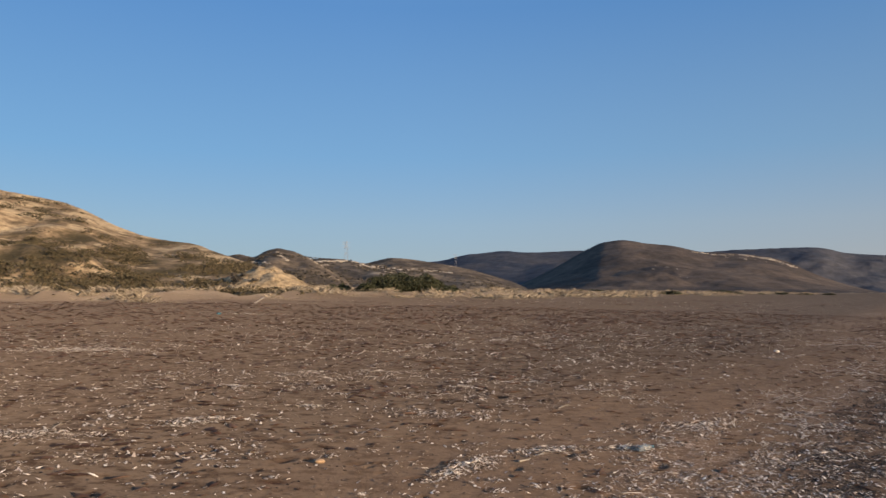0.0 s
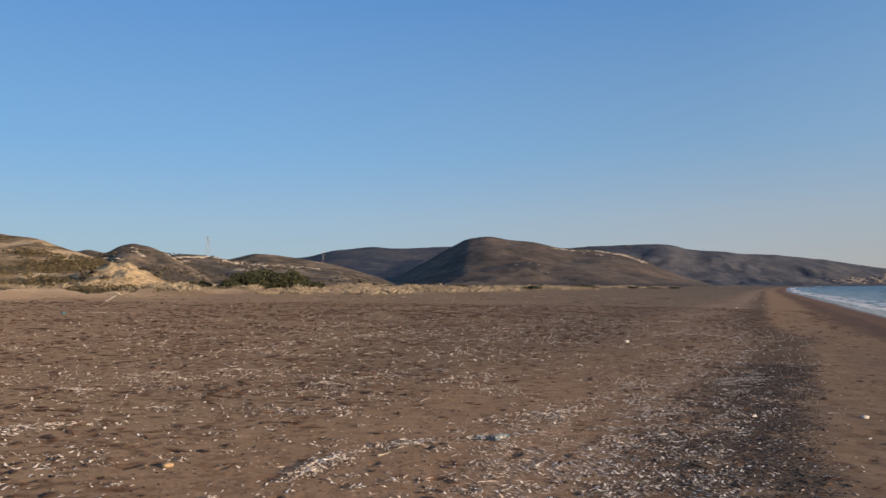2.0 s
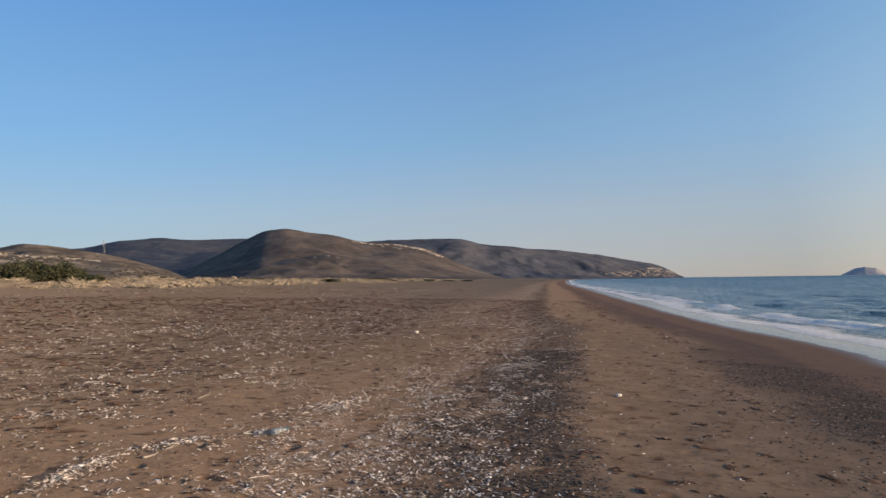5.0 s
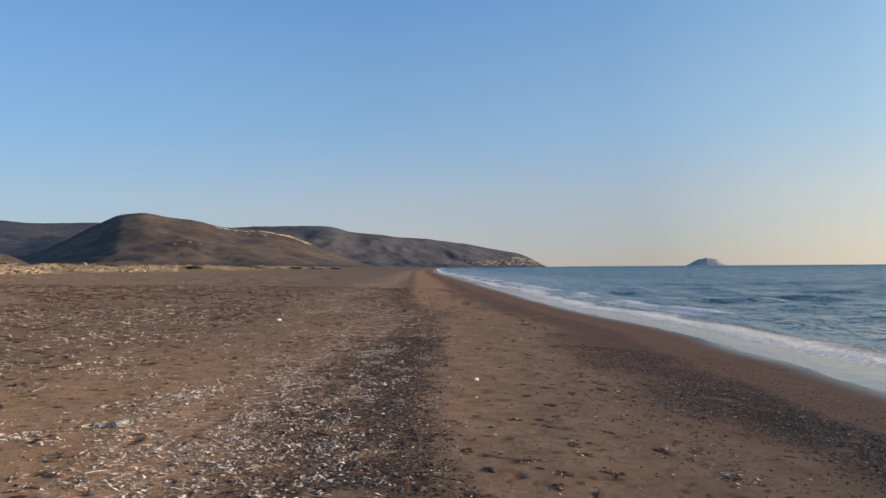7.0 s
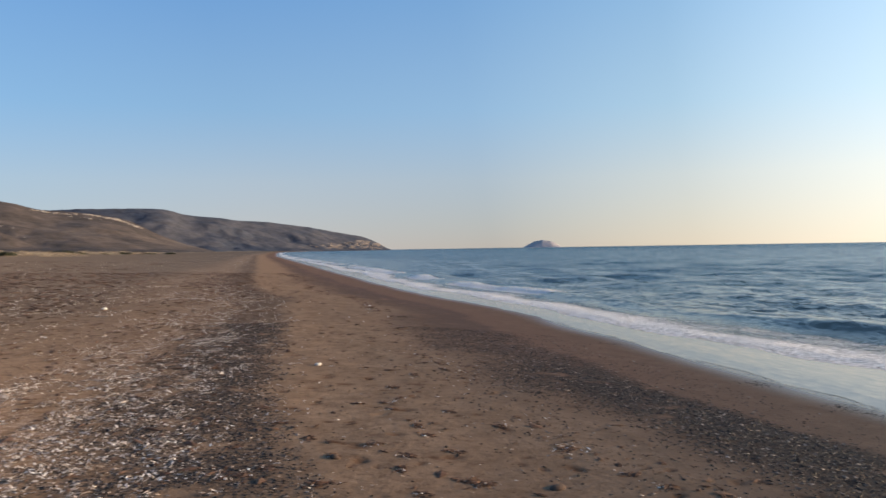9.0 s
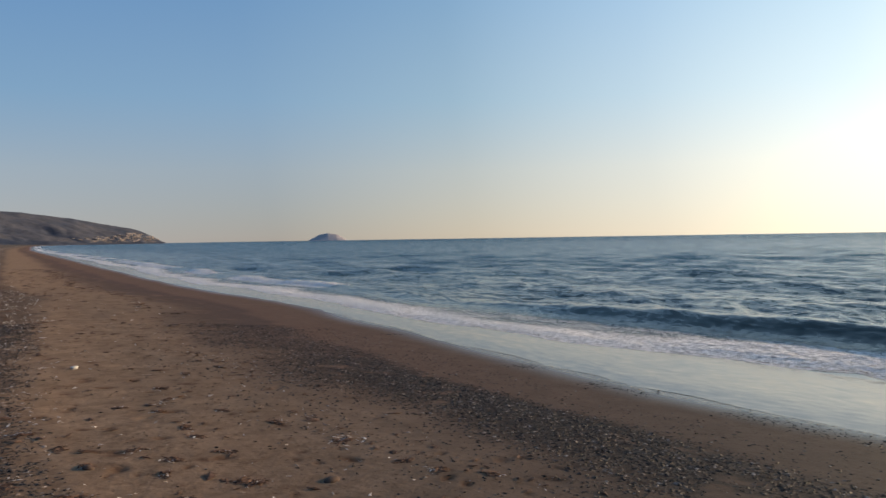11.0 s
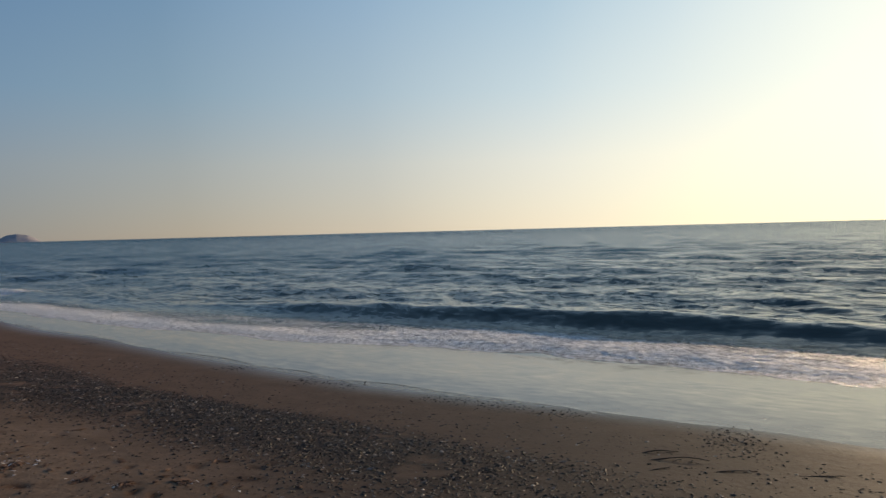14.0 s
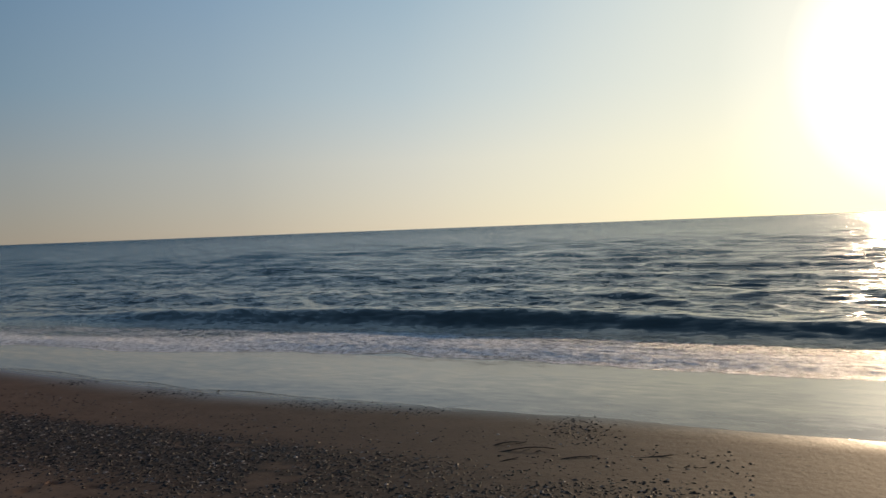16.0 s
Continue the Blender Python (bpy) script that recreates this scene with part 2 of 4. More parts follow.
def water_material():
    m, t, b = shader("sea_water", 0.12, 0, 0.5)
    b.inputs["IOR"].default_value = 1.33
    v = coords(t)
    foam, film = attr(t, "foam"), attr(t, "film")
    run = node(t, "CombineXYZ")
    t.links.new(calc(t, "MULTIPLY", attr(t, "along"), 0.42), run.inputs[0]), t.links.new(attr(t, "out"), run.inputs[1])
    swirl = node(t, "TexNoise", Scale=1.3, Detail=7.0, Roughness=0.68, Distortion=1.1)
    t.links.new(run.outputs[0], swirl.inputs["Vector"])
    holes = noise_tex(t, v, 9.0, 6, 0.75)
    fine = noise_tex(t, v, 30.0, 4, 0.7)
    edge = calc(t, "ADD", calc(t, "MULTIPLY", swirl.outputs["Fac"], 0.75), calc(t, "ADD", calc(t, "MULTIPLY", holes, 1.0), calc(t, "MULTIPLY", fine, 0.8)))
    cover = calc(t, "MULTIPLY", calc(t, "SUBTRACT", calc(t, "ADD", foam, edge), 1.56), 2.6, True)
    deep = mix(t, noise_tex(t, v, 0.06, 3), (0.016, 0.052, 0.066), (0.024, 0.066, 0.08))
    clear = node(t, "MapRange")
    t.links.new(attr(t, "out"), clear.inputs["Value"])
    clear.inputs["From Min"].default_value, clear.inputs["From Max"].default_value = 8.0, 45.0
    deep = mix(t, clear.outputs[0], (0.048, 0.06, 0.055), deep)
    col = mix(t, film, deep, (0.13, 0.106, 0.088))
    col = mix(t, cover, col, ramp(t, holes, [(0.36, (0.2, 0.2, 0.21)), (0.47, (0.5, 0.49, 0.49)), (0.6, (0.84, 0.82, 0.81))]))
    t.links.new(col, b.inputs["Base Color"])
    r = calc(t, "ADD", calc(t, "MULTIPLY", cover, 0.4), calc(t, "ADD", calc(t, "MULTIPLY", attr(t, "open"), 0.06), calc(t, "SUBTRACT", 0.18, calc(t, "MULTIPLY", film, 0.06))))
    t.links.new(r, b.inputs["Roughness"])
    t.links.new(calc(t, "SUBTRACT", 0.5, calc(t, "MULTIPLY", film, 0.17)), b.inputs["Specular IOR Level"])
    calm = calc(t, "SUBTRACT", calc(t, "SUBTRACT", 1.0, calc(t, "MULTIPLY", film, 0.94)), calc(t, "MULTIPLY", attr(t, "sleek"), 0.65), True)
    slopes = []
    for size, amount in ((1.3, 0.9), (6.5, 1.9), (0.3, 0.7)):
        n = node(t, "TexNoise", Scale=size, Detail=4.0, Roughness=0.68)
        t.links.new(run.outputs[0], n.inputs["Vector"])
        sub = node(t, "VectorMath")
        sub.operation = "SUBTRACT"
        t.links.new(n.outputs["Color"], sub.inputs[0])
        sub.inputs[1].default_value = (0.5, 0.5, 0.5)
        mul = node(t, "VectorMath")
        mul.operation = "MULTIPLY"
        t.links.new(sub.outputs[0], mul.inputs[0])
        mul.inputs[1].default_value = (amount, amount, 0.0)
        slopes.append(mul.outputs[0])
    total = node(t, "VectorMath")
    total.operation = "ADD"
    t.links.new(slopes[0], total.inputs[0]), t.links.new(slopes[1], total.inputs[1])
    wider = node(t, "VectorMath")
    wider.operation = "ADD"
    t.links.new(total.outputs[0], wider.inputs[0]), t.links.new(slopes[2], wider.inputs[1])
    eased = node(t, "VectorMath")
    eased.operation = "SCALE"
    t.links.new(wider.outputs[0], eased.inputs[0])
    t.links.new(calm, eased.inputs["Scale"])
    # swell faces lean towards the beach
    lean = node(t, "VectorMath")
    lean.operation = "SCALE"
    lean.inputs[0].default_value = (-0.78, -0.4, 0.0)
    offing = node(t, "MapRange")
    t.links.new(attr(t, "out"), offing.inputs["Value"])
    offing.inputs["From Min"].default_value, offing.inputs["From Max"].default_value = 50.0, 400.0
    offing.inputs["To Min"].default_value, offing.inputs["To Max"].default_value = 0.085, 0.22
    t.links.new(calc(t, "MULTIPLY", attr(t, "open"), offing.outputs[0]), lean.inputs["Scale"])
    leaning = node(t, "VectorMath")
    leaning.operation = "ADD"
    t.links.new(eased.outputs[0], leaning.inputs[0]), t.links.new(lean.outputs[0], leaning.inputs[1])
    g = node(t, "NewGeometry")
    summed = node(t, "VectorMath")
    summed.operation = "ADD"
    t.links.new(g.outputs["Normal"], summed.inputs[0]), t.links.new(leaning.outputs[0], summed.inputs[1])
    unit = node(t, "VectorMath")
    unit.operation = "NORMALIZE"
    t.links.new(summed.outputs[0], unit.inputs[0])
    lather = node(t, "Bump", Strength=0.6, Distance=0.08)
    t.links.new(calc(t, "MULTIPLY", holes, cover), lather.inputs["Height"])
    t.links.new(unit.outputs[0], lather.inputs["Normal"])
    t.links.new(lather.outputs["Normal"], b.inputs["Normal"])
    return m


def island_material(name, stops, roughness=0.9, grain_scale=30.0):
    """Loose pieces: each takes its own colour, with a little grain on it."""
    m, t, b = shader(name, roughness)
    g = node(t, "NewGeometry")
    col = ramp(t, g.outputs["Random Per Island"], stops)
    v = coords(t)
    col = mix(t, 0.5, col, ramp(t, noise_tex(t, v, grain_scale, 3), [(0.3, (0.55, 0.53, 0.5)), (0.7, (1.2, 1.2, 1.2))]), "MULTIPLY")
    t.links.new(col, b.inputs["Base Color"])
    bump(t, b, noise_tex(t, v, grain_scale * 2, 3), 0.3, 0.01)
    return m


def hill_material(name, scrub, soil, pale, scale=0.05, pale_from=0.66, scrub_to=0.5, grain=0.95, relief=0.8):
    m, t, b = shader(name, 1.0, 0, 0.1)
    v = coords(t)
    flat = coords(t, (1, 1, 1.6))
    patches = noise_tex(t, flat, scale, 6, 0.62)
    col = ramp(t, patches, [(scrub_to - 0.08, scrub), (scrub_to + 0.06, soil), (pale_from, soil), (pale_from + 0.06, pale)])
    tone = ramp(t, noise_tex(t, flat, scale * 6, 6, 0.75), [(0.3, (0.28, 0.27, 0.26)), (0.7, (1.75, 1.7, 1.62))])
    col = mix(t, grain, col, tone, "MULTIPLY")
    t.links.new(col, b.inputs["Base Color"])
    bump(t, b, noise_tex(t, v, scale * 5, 6, 0.65), relief, 0.08 / scale)
    return m


SAND, WATER = sand_material(), water_material()


def dune_material():
    m, t, b = shader("dune_scrub", 1.0, 0, 0.1)
    flat = coords(t, (1, 1, 1.5))
    patches = noise_tex(t, flat, 0.11, 6, 0.66)
    shown = calc(t, "ADD", patches, calc(t, "MULTIPLY", attr(t, "bare"), 0.08))
    col = ramp(t, shown, [(0.42, (0.09, 0.072, 0.042)), (0.49, (0.165, 0.122, 0.074)), (0.555, (0.3, 0.215, 0.135)), (0.62, (0.52, 0.395, 0.25))])
    tone = ramp(t, noise_tex(t, flat, 0.7, 6, 0.75), [(0.3, (0.5, 0.48, 0.45)), (0.7, (1.4, 1.38, 1.34))])
    t.links.new(mix(t, 0.85, col, tone, "MULTIPLY"), b.inputs["Base Color"])
    bump(t, b, noise_tex(t, flat, 0.6, 6, 0.7), 0.8, 0.6)
    return m


NEAR_HILL = dune_material()
BLUFF = hill_material("bare_sandstone", (0.16, 0.12, 0.075), (0.37, 0.285, 0.185), (0.47, 0.38, 0.26), 0.22, 0.6, 0.4)
MID_HILL = hill_material("dry_scrub", (0.078, 0.065, 0.054), (0.16, 0.128, 0.1), (0.4, 0.33, 0.25), 0.035, 0.63, 0.52, 0.75, 0.6)
# main hill's brown scrub, greyed and softened by haze put into the colour
HAZE_GREY_HILL = hill_material("haze_grey_scrub", (0.064, 0.054, 0.051), (0.108, 0.087, 0.077), (0.22, 0.18, 0.145), 0.013, 0.66, 0.5, 0.6, 0.35)
# far scrub, with the blue of distance haze painted into its colours
HAZE_BLUE_HILL = hill_material("far_scrub", (0.042, 0.051, 0.074), (0.07, 0.073, 0.09), (0.14, 0.13, 0.13), 0.007, 0.68, 0.5, 0.55, 0.35)
# islet rock made pale and even: the sea haze is in this colour
ISLET = hill_material("hazed_rock", (0.3, 0.29, 0.32), (0.35, 0.33, 0.35), (0.42, 0.39, 0.4), 0.02, 0.6, 0.45, 0.4, 0.2)
LEAF = island_material("evergreen_leaf", [(0.0, (0.022, 0.028, 0.014)), (0.6, (0.048, 0.052, 0.026)), (1.0, (0.09, 0.085, 0.045))], 0.7, 3)
SCRUB = island_material("scrub_leaf", [(0.0, (0.045, 0.038, 0.02)), (0.5, (0.08, 0.065, 0.036)), (1.0, (0.14, 0.108, 0.066))], 0.85, 3)
STRAW = island_material("dry_grass", [(0.0, (0.17, 0.135, 0.095)), (0.5, (0.27, 0.22, 0.165)), (1.0, (0.4, 0.34, 0.265))], 0.9, 3)
PALE = island_material("bleached_debris", [(0.0, (0.1, 0.07, 0.05)), (0.38, (0.26, 0.2, 0.155)), (0.6, (0.58, 0.485, 0.42)), (0.78, (0.84, 0.75, 0.68)), (1.0, (0.93, 0.87, 0.82))], 0.85, 60)
CLOT = island_material("matted_reed", [(0.0, (0.05, 0.035, 0.025)), (0.3, (0.16, 0.115, 0.085)), (0.45, (0.6, 0.49, 0.41)), (0.7, (0.86, 0.75, 0.66)), (1.0, (0.95, 0.89, 0.83))], 0.85, 60)
STONE = island_material("pebbles", [(0.0, (0.009, 0.007, 0.006)), (0.55, (0.03, 0.022, 0.018)), (0.9, (0.08, 0.058, 0.047)), (1.0, (0.42, 0.34, 0.29))], 0.68, 60)
WEED = island_material("dry_seaweed", [(0.0, (0.05, 0.024, 0.014)), (0.6, (0.105, 0.052, 0.031)), (1.0, (0.19, 0.105, 0.063))], 0.9, 60)
BARK = island_material("bark", [(0.0, (0.07, 0.05, 0.035)), (1.0, (0.11, 0.085, 0.06))], 0.95, 20)
STEEL = island_material("galvanised_steel", [(0.0, (0.2, 0.2, 0.2)), (1.0, (0.26, 0.26, 0.27))], 0.5, 4)


# ---- meshes ----
def mesh_object(name, verts, faces, material, smooth_faces=True, attributes=()):
    """faces: an array of triangles or of quads."""
    me = bpy.data.meshes.new(name)
    faces = np.asarray(faces, np.int32)
    n, k = faces.shape
    me.vertices.add(len(verts))
    me.vertices.foreach_set("co", np.asarray(verts, np.float32).ravel())
    me.loops.add(n * k)
    me.loops.foreach_set("vertex_index", faces.ravel())
    me.polygons.add(n)
    me.polygons.foreach_set("loop_start", np.arange(0, n * k, k, dtype=np.int32))
    me.polygons.foreach_set("use_smooth", np.full(n, smooth_faces))
    for key, values in attributes:
        me.attributes.new(key, "FLOAT", "POINT").data.foreach_set("value", np.asarray(values, np.float32).ravel())
    me.update(calc_edges=True)
    me.validate()
    me.materials.append(material)
    return new(name, me)


def grid_faces(rows, cols, closed=False):
    i, j = np.meshgrid(np.arange(rows - 1), np.arange(cols if closed else cols - 1), indexing="ij")
    j2 = (j + 1) % cols
    return np.stack([i * cols + j, i * cols + j2, (i + 1) * cols + j2, (i + 1) * cols + j], -1).reshape(-1, 4)


def rings(start, fine, least, ratio, far=4850.0):
    r, out = start, []
    while r < far:
        out.append(r)
        r += min(max(r * r / fine, least), r * ratio)
    return np.array(out + [far])


HUB = (0.3, 0.0)

# ---- ground: one sheet from the feet to the horizon ----
fan = np.arange(-40, 131, 0.236)
bearings = np.concatenate([fan, np.arange(134, 320, 3)])
radii = np.concatenate([[0.0, 1.0, 2.0, 3.0, 3.6], rings(4.0, 2100, 0.038, 0.06)])
rr, aa = np.meshgrid(radii, np.radians(bearings), indexing="ij")
gx, gy = HUB[0] + rr * np.sin(aa), HUB[1] + rr * np.cos(aa)
gd, gu = shore(gx, gy)
gz = ground_height(gx, gy, gd, gu)
# footprints and scuffs; hollows coloured darker for bared damp sand and for shade
damp_shade = np.zeros(gz.shape)
scuff_r = np.sqrt(4.2 ** 2 + (46 ** 2 - 4.2 ** 2) * rng.random(12500))
scuff_a = -40 + 150 * rng.random(12500)
for r0, a0 in zip(scuff_r, scuff_a):
    px, py = HUB[0] + r0 * math.sin(radians(a0)), HUB[1] + r0 * math.cos(radians(a0))
    reach = 0.28
    i0, i1 = np.searchsorted(radii, (r0 - reach, r0 + reach))
    j0, j1 = np.searchsorted(fan, (a0 - reach / r0 * 57.3, a0 + reach / r0 * 57.3))
    chance, turn, size, deep = rng.random(), rng.random() * 3.14, 0.3 + 0.6 * rng.random() ** 2, 0.008 + 0.022 * rng.random()
    if i1 - i0 < 1 or j1 - j0 < 1:
        continue
    d0 = gd[min(i0, len(radii) - 1), min(j0, len(fan) - 1)]
    if chance > np.interp(d0, [2.0, 3.6, 4.2, 7, 7.6, 10, 13, 30, 45], [0, 0.15, 0.95, 0.95, 0.3, 0.35, 1, 1, 0.6]):
        continue
    if d0 < 8:
        deep, size = 0.5 * deep, 0.85 * size
    sx, sy = gx[i0:i1, j0:j1] - px, gy[i0:i1, j0:j1] - py
    p, q = (sx * math.cos(turn) + sy * math.sin(turn)) / (0.15 * size), (-sx * math.sin(turn) + sy * math.cos(turn)) / (0.085 * size)
    k = p * p + q * q
    gz[i0:i1, j0:j1] += deep * (-np.exp(-k * 1.2) * 1.15 + 0.13 * np.exp(-(np.sqrt(k) - 1.6) ** 2 * 3))
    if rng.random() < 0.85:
        damp_shade[i0:i1, j0:j1] = np.maximum(damp_shade[i0:i1, j0:j1], (0.5 + 0.5 * chance) * np.exp(-k * 0.8))
wander = fbm(gu / 4, gd / 4, 21, 3) - 0.5
band_low = smooth(1.7, 2.3, gd + 1.2 * wander) * (1 - smooth(3.2, 4.5, gd + 1.6 * wander))
band_low = band_low * (0.22 + 0.3 * smooth(-7, -3, gu) + 0.48 * smooth(-2.0, 0.8, gu)) * (1 - 0.45 * smooth(4, 9, gu)) * smooth(0.32, 0.56, 0.6 * fbm(gx / 0.5, gy / 0.5, 31, 3) + 0.4 * fbm(gx / 0.13, gy / 0.13, 32, 2) + 0.1)
band_high = smooth(6.7, 7.4, gd + 1.0 * wander) * (1 - smooth(7.8, 9.5, gd + 1.2 * wander)) * smooth(0.3, 0.6, fbm(gx / 0.5, gy / 0.5, 33, 3) + 0.12)
fan_patch = np.exp(-((gx - 7.9) / 0.5) ** 2 - ((gy + 2.2) / 0.28) ** 2)
pebbly = np.clip(0.6 * fan_patch + 0.95 * band_low + 0.5 * band_high, 0, 1)
# wet sand by the wash; the gu term paints in backlit darkness southwards
damp = np.clip(0.2 * (1 - smooth(-3, 5, gu)) * (1 - smooth(5.5, 8.5, gd)) + 1 - smooth(2.0, 5.4, gd + 1.5 * wander) + 0.08 * (1 - smooth(5, 8, gd + wander)), 0, 1)
littered = smooth(11, 15, gd) * (1 - 0.6 * smooth(34, 60, gd)) + 0.35 * smooth(4, 6, gd) * (1 - smooth(11, 15, gd))
littered = littered * (1 - 0.75 * smooth(15, 45, rr))
soaked = 1 - smooth(-0.75, 0.5, gd + 0.5 * wander)
inland = smooth(8.5, 15, gd)
shell_patch = fbm(gu / 1.5, gd / 0.4, 101, 4)
shelly = np.clip(smooth(7.4, 8.8, gd) * (1 - smooth(9.8, 13.0, gd + 3 * (fbm(gu / 6, gd / 3, 103, 2) - 0.5))) * (0.3 + 0.7 * smooth(0.4, 0.58, shell_patch)) + 0.16 * smooth(11, 14, gd) * (1 - smooth(24, 40, gd)) + 0.6 * smooth(15, 45, rr) * smooth(7, 9, gd) * (1 - smooth(20, 55, gd)), 0, 1)
clean = smooth(3.9, 4.8, gd + wander) * (1 - smooth(6.7, 7.8, gd + wander))
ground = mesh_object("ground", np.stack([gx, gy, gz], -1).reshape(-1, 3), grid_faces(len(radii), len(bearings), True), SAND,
                     attributes=(("pebbly", pebbly), ("shelly", shelly), ("damp", damp), ("soaked", soaked), ("inland", inland), ("littered", littered), ("clean", clean), ("damp_shade", damp_shade), ("dune", 0.6 * smooth(58, 74, gd + 20 * (fbm(gx / 12, gy / 12, 23, 3) - 0.5)))))
tagged(ground, "brown sandy beach with footprints, rising gently inland", "ground", kind="structure")


# ---- sea: one sheet with swell, a breaking wave and thin wash over the sand ----
def sea_surface(x, y, d, u, r):
    s = -d
    far = np.clip(40 / np.maximum(r, 1), 0.0, 1)
    lane = fbm(u / 7, s * 0 + 0.5, 41, 3)
    lane2 = fbm(u / 11, s * 0 + 3.5, 43, 3)
    front = np.interp(u, [5, 15], [4.3, 2.1]) + 2.0 * (lane - 0.5) + 0.25 * (fbm(u / 0.8, s * 0, 45, 2) - 0.5) + 0.16 * (fbm(u / 0.22, s * 0, 46, 2) - 0.5)
    bed = np.interp(d, PROFILE_D, PROFILE_Z)
    calm = np.maximum(bed + 0.014 * smooth(-0.05, 1.4, s), SEA)
    # the spent wave that runs up
    wash = smooth(front - 0.1, front + 0.8, s) * np.exp(-np.maximum(s - front - 0.8, 0) / 1.6) * (0.02 + 0.05 * lane2)
    # the wave that rears up behind the spent one
    crest = np.interp(u, [-30, 6, 20, 60, 200], [8.3, 8.3, 6.4, 6.2, 5.5]) + 1.6 * (lane2 - 0.5) + 0.8 * (lane - 0.5)
    q = s - crest
    high = np.interp(u, [-30, -12, 0, 11, 17, 60], [0.24, 0.27, 0.33, 0.25, 0.1, 0.09]) * (0.55 + 0.7 * smooth(0.25, 0.7, fbm(u / 9, s * 0 + 9, 47, 2)))
    breaker = high * np.where(q < 0, np.exp(-(q / 0.62) ** 2), np.exp(-(q / 1.7) ** 2))
    # swell behind it
    phase = (q + 4 * (fbm(x / 26, y / 26, 51, 2) - 0.5)) * 2 * np.pi / 7.5
    swell = smooth(crest + 1.5, crest + 5, s) * (0.06 + 0.22 * fbm(u / 12, s / 6, 53, 2)) * (np.clip(0.5 + 0.5 * np.cos(phase), 0, 1) ** 2 - 0.35) * (0.35 + 0.65 * far)
    # wind chop: many short crested waves from a spread of directions
    step = np.minimum(np.maximum(r * r / 4600, 0.045), 0.035 * r)
    chop = 0.0
    g = np.random.default_rng(58)
    for k in range(42):
        length = 0.4 * 6 ** (k / 29) if k < 30 else 3.0 * 3.2 ** ((k - 30) / 11)
        a = radians(-27 + 30 * g.normal())
        p = (x * math.cos(a) + y * math.sin(a)) * 2 * np.pi / length + 6.28 * g.random() + 2.5 * fbm(x / length / 3, y / length / 3, 200 + k, 2)
        patch = 0.25 + 0.75 * smooth(0.3, 0.7, vnoise(x / length / 2.2, y / length / 2.2, 240 + k))
        chop = chop + (0.048 if k < 30 else 0.05 * smooth(28, 60, r)) * length / 6.28 * patch * (1 - smooth(0.22, 0.5, step / length)) * (2 * (0.5 + 0.5 * np.sin(p)) ** 1.7 - 0.8)
    chop = chop * smooth(crest - 2.2, crest + 2, s)
    z = calm + wash + breaker + swell + chop
    wide = 0.25 + 1.5 * fbm(u / 5, s * 0 + 7, 67, 2)
    churn = smooth(front - 0.05, front + 0.15, s) * (1 - smooth(front + 0.5 * wide, front + 2.6 * wide, s)) * (0.72 + 0.6 * fbm(u / 1.8, s / 0.7, 69, 3))
    spill = smooth(0.4, 0.52, fbm(u / 7, s * 0 + 9, 49, 2)) * smooth(13, 17, u) * np.exp(-((q + 0.15) / 1.0) ** 4) * (0.6 + 0.8 * fbm(u / 1.1, s / 0.8, 71, 3))
    between = smooth(front, front + 0.6, s) * (1 - smooth(crest - 2.0, crest - 0.9, s))
    foam = np.clip(0.6 * churn + 1.2 * spill + np.interp(u, [6, 20], [0.46, 0.32]) * between, 0, 1)
    foam = np.maximum(foam, 0.75 * np.exp(-((s - front) / 0.12) ** 2))
    z = z + foam * smooth(3.5, 4.5, s) * (0.022 * (fbm(x / 0.4, y / 0.4, 63, 3) - 0.4) + 0.022 * (fbm(x / 0.13, y / 0.13, 64, 2) - 0.45))
    film = 1 - smooth(front - 0.2, front + 1.2, s)
    sleek = np.exp(-((q + 0.55) / 0.75) ** 2) * (1 - film)
    return z, foam, film, sleek


sea_bearings = np.concatenate([np.arange(20, 132, 0.18), np.arange(134, 380, 3)])
sea_radii = rings(4.6, 4600, 0.045, 0.035)
rr, aa = np.meshgrid(sea_radii, np.radians(sea_bearings), indexing="ij")
sx, sy = HUB[0] + rr * np.sin(aa), HUB[1] + rr * np.cos(aa)
sd, su = shore(sx, sy)
sz, foam, film, sleek = sea_surface(sx, sy, sd, su, rr)
faces = grid_faces(len(sea_radii), len(sea_bearings), True)
edge_d = sd + 0.5 * smooth(-3, 4, su) + 0.5 * (fbm(su / 1.2, sd * 0, 65, 3) - 0.5)
keep = (edge_d.ravel()[faces] < 0.02).any(axis=1)
faces = faces[keep]
used = np.unique(faces)
renum = np.zeros(sx.size, np.int32)
renum[used] = np.arange(len(used))
verts = np.stack([sx, sy, np.where(edge_d > 0, sz - 0.02 * smooth(0, 0.4, edge_d), sz - 0.002 * (1 - smooth(0, 0.5, -edge_d)))], -1).reshape(-1, 3)
open_sea = smooth(3, 40, -sd)
sea = mesh_object("water", verts[used], renum[faces], WATER, attributes=(("along", su.ravel()[used]), ("out", -sd.ravel()[used]), ("open", open_sea.ravel()[used]), ("foam", foam.ravel()[used]), ("film", film.ravel()[used]), ("sleek", sleek.ravel()[used])))
tagged(sea, "blue choppy sea with foaming waves washing onto sand", "sea", kind="structure")


# ---- hills ----
def ray_point(az, dist):
    return HUB[0] + dist * math.sin(radians(az)), HUB[1] + dist * math.cos(radians(az))


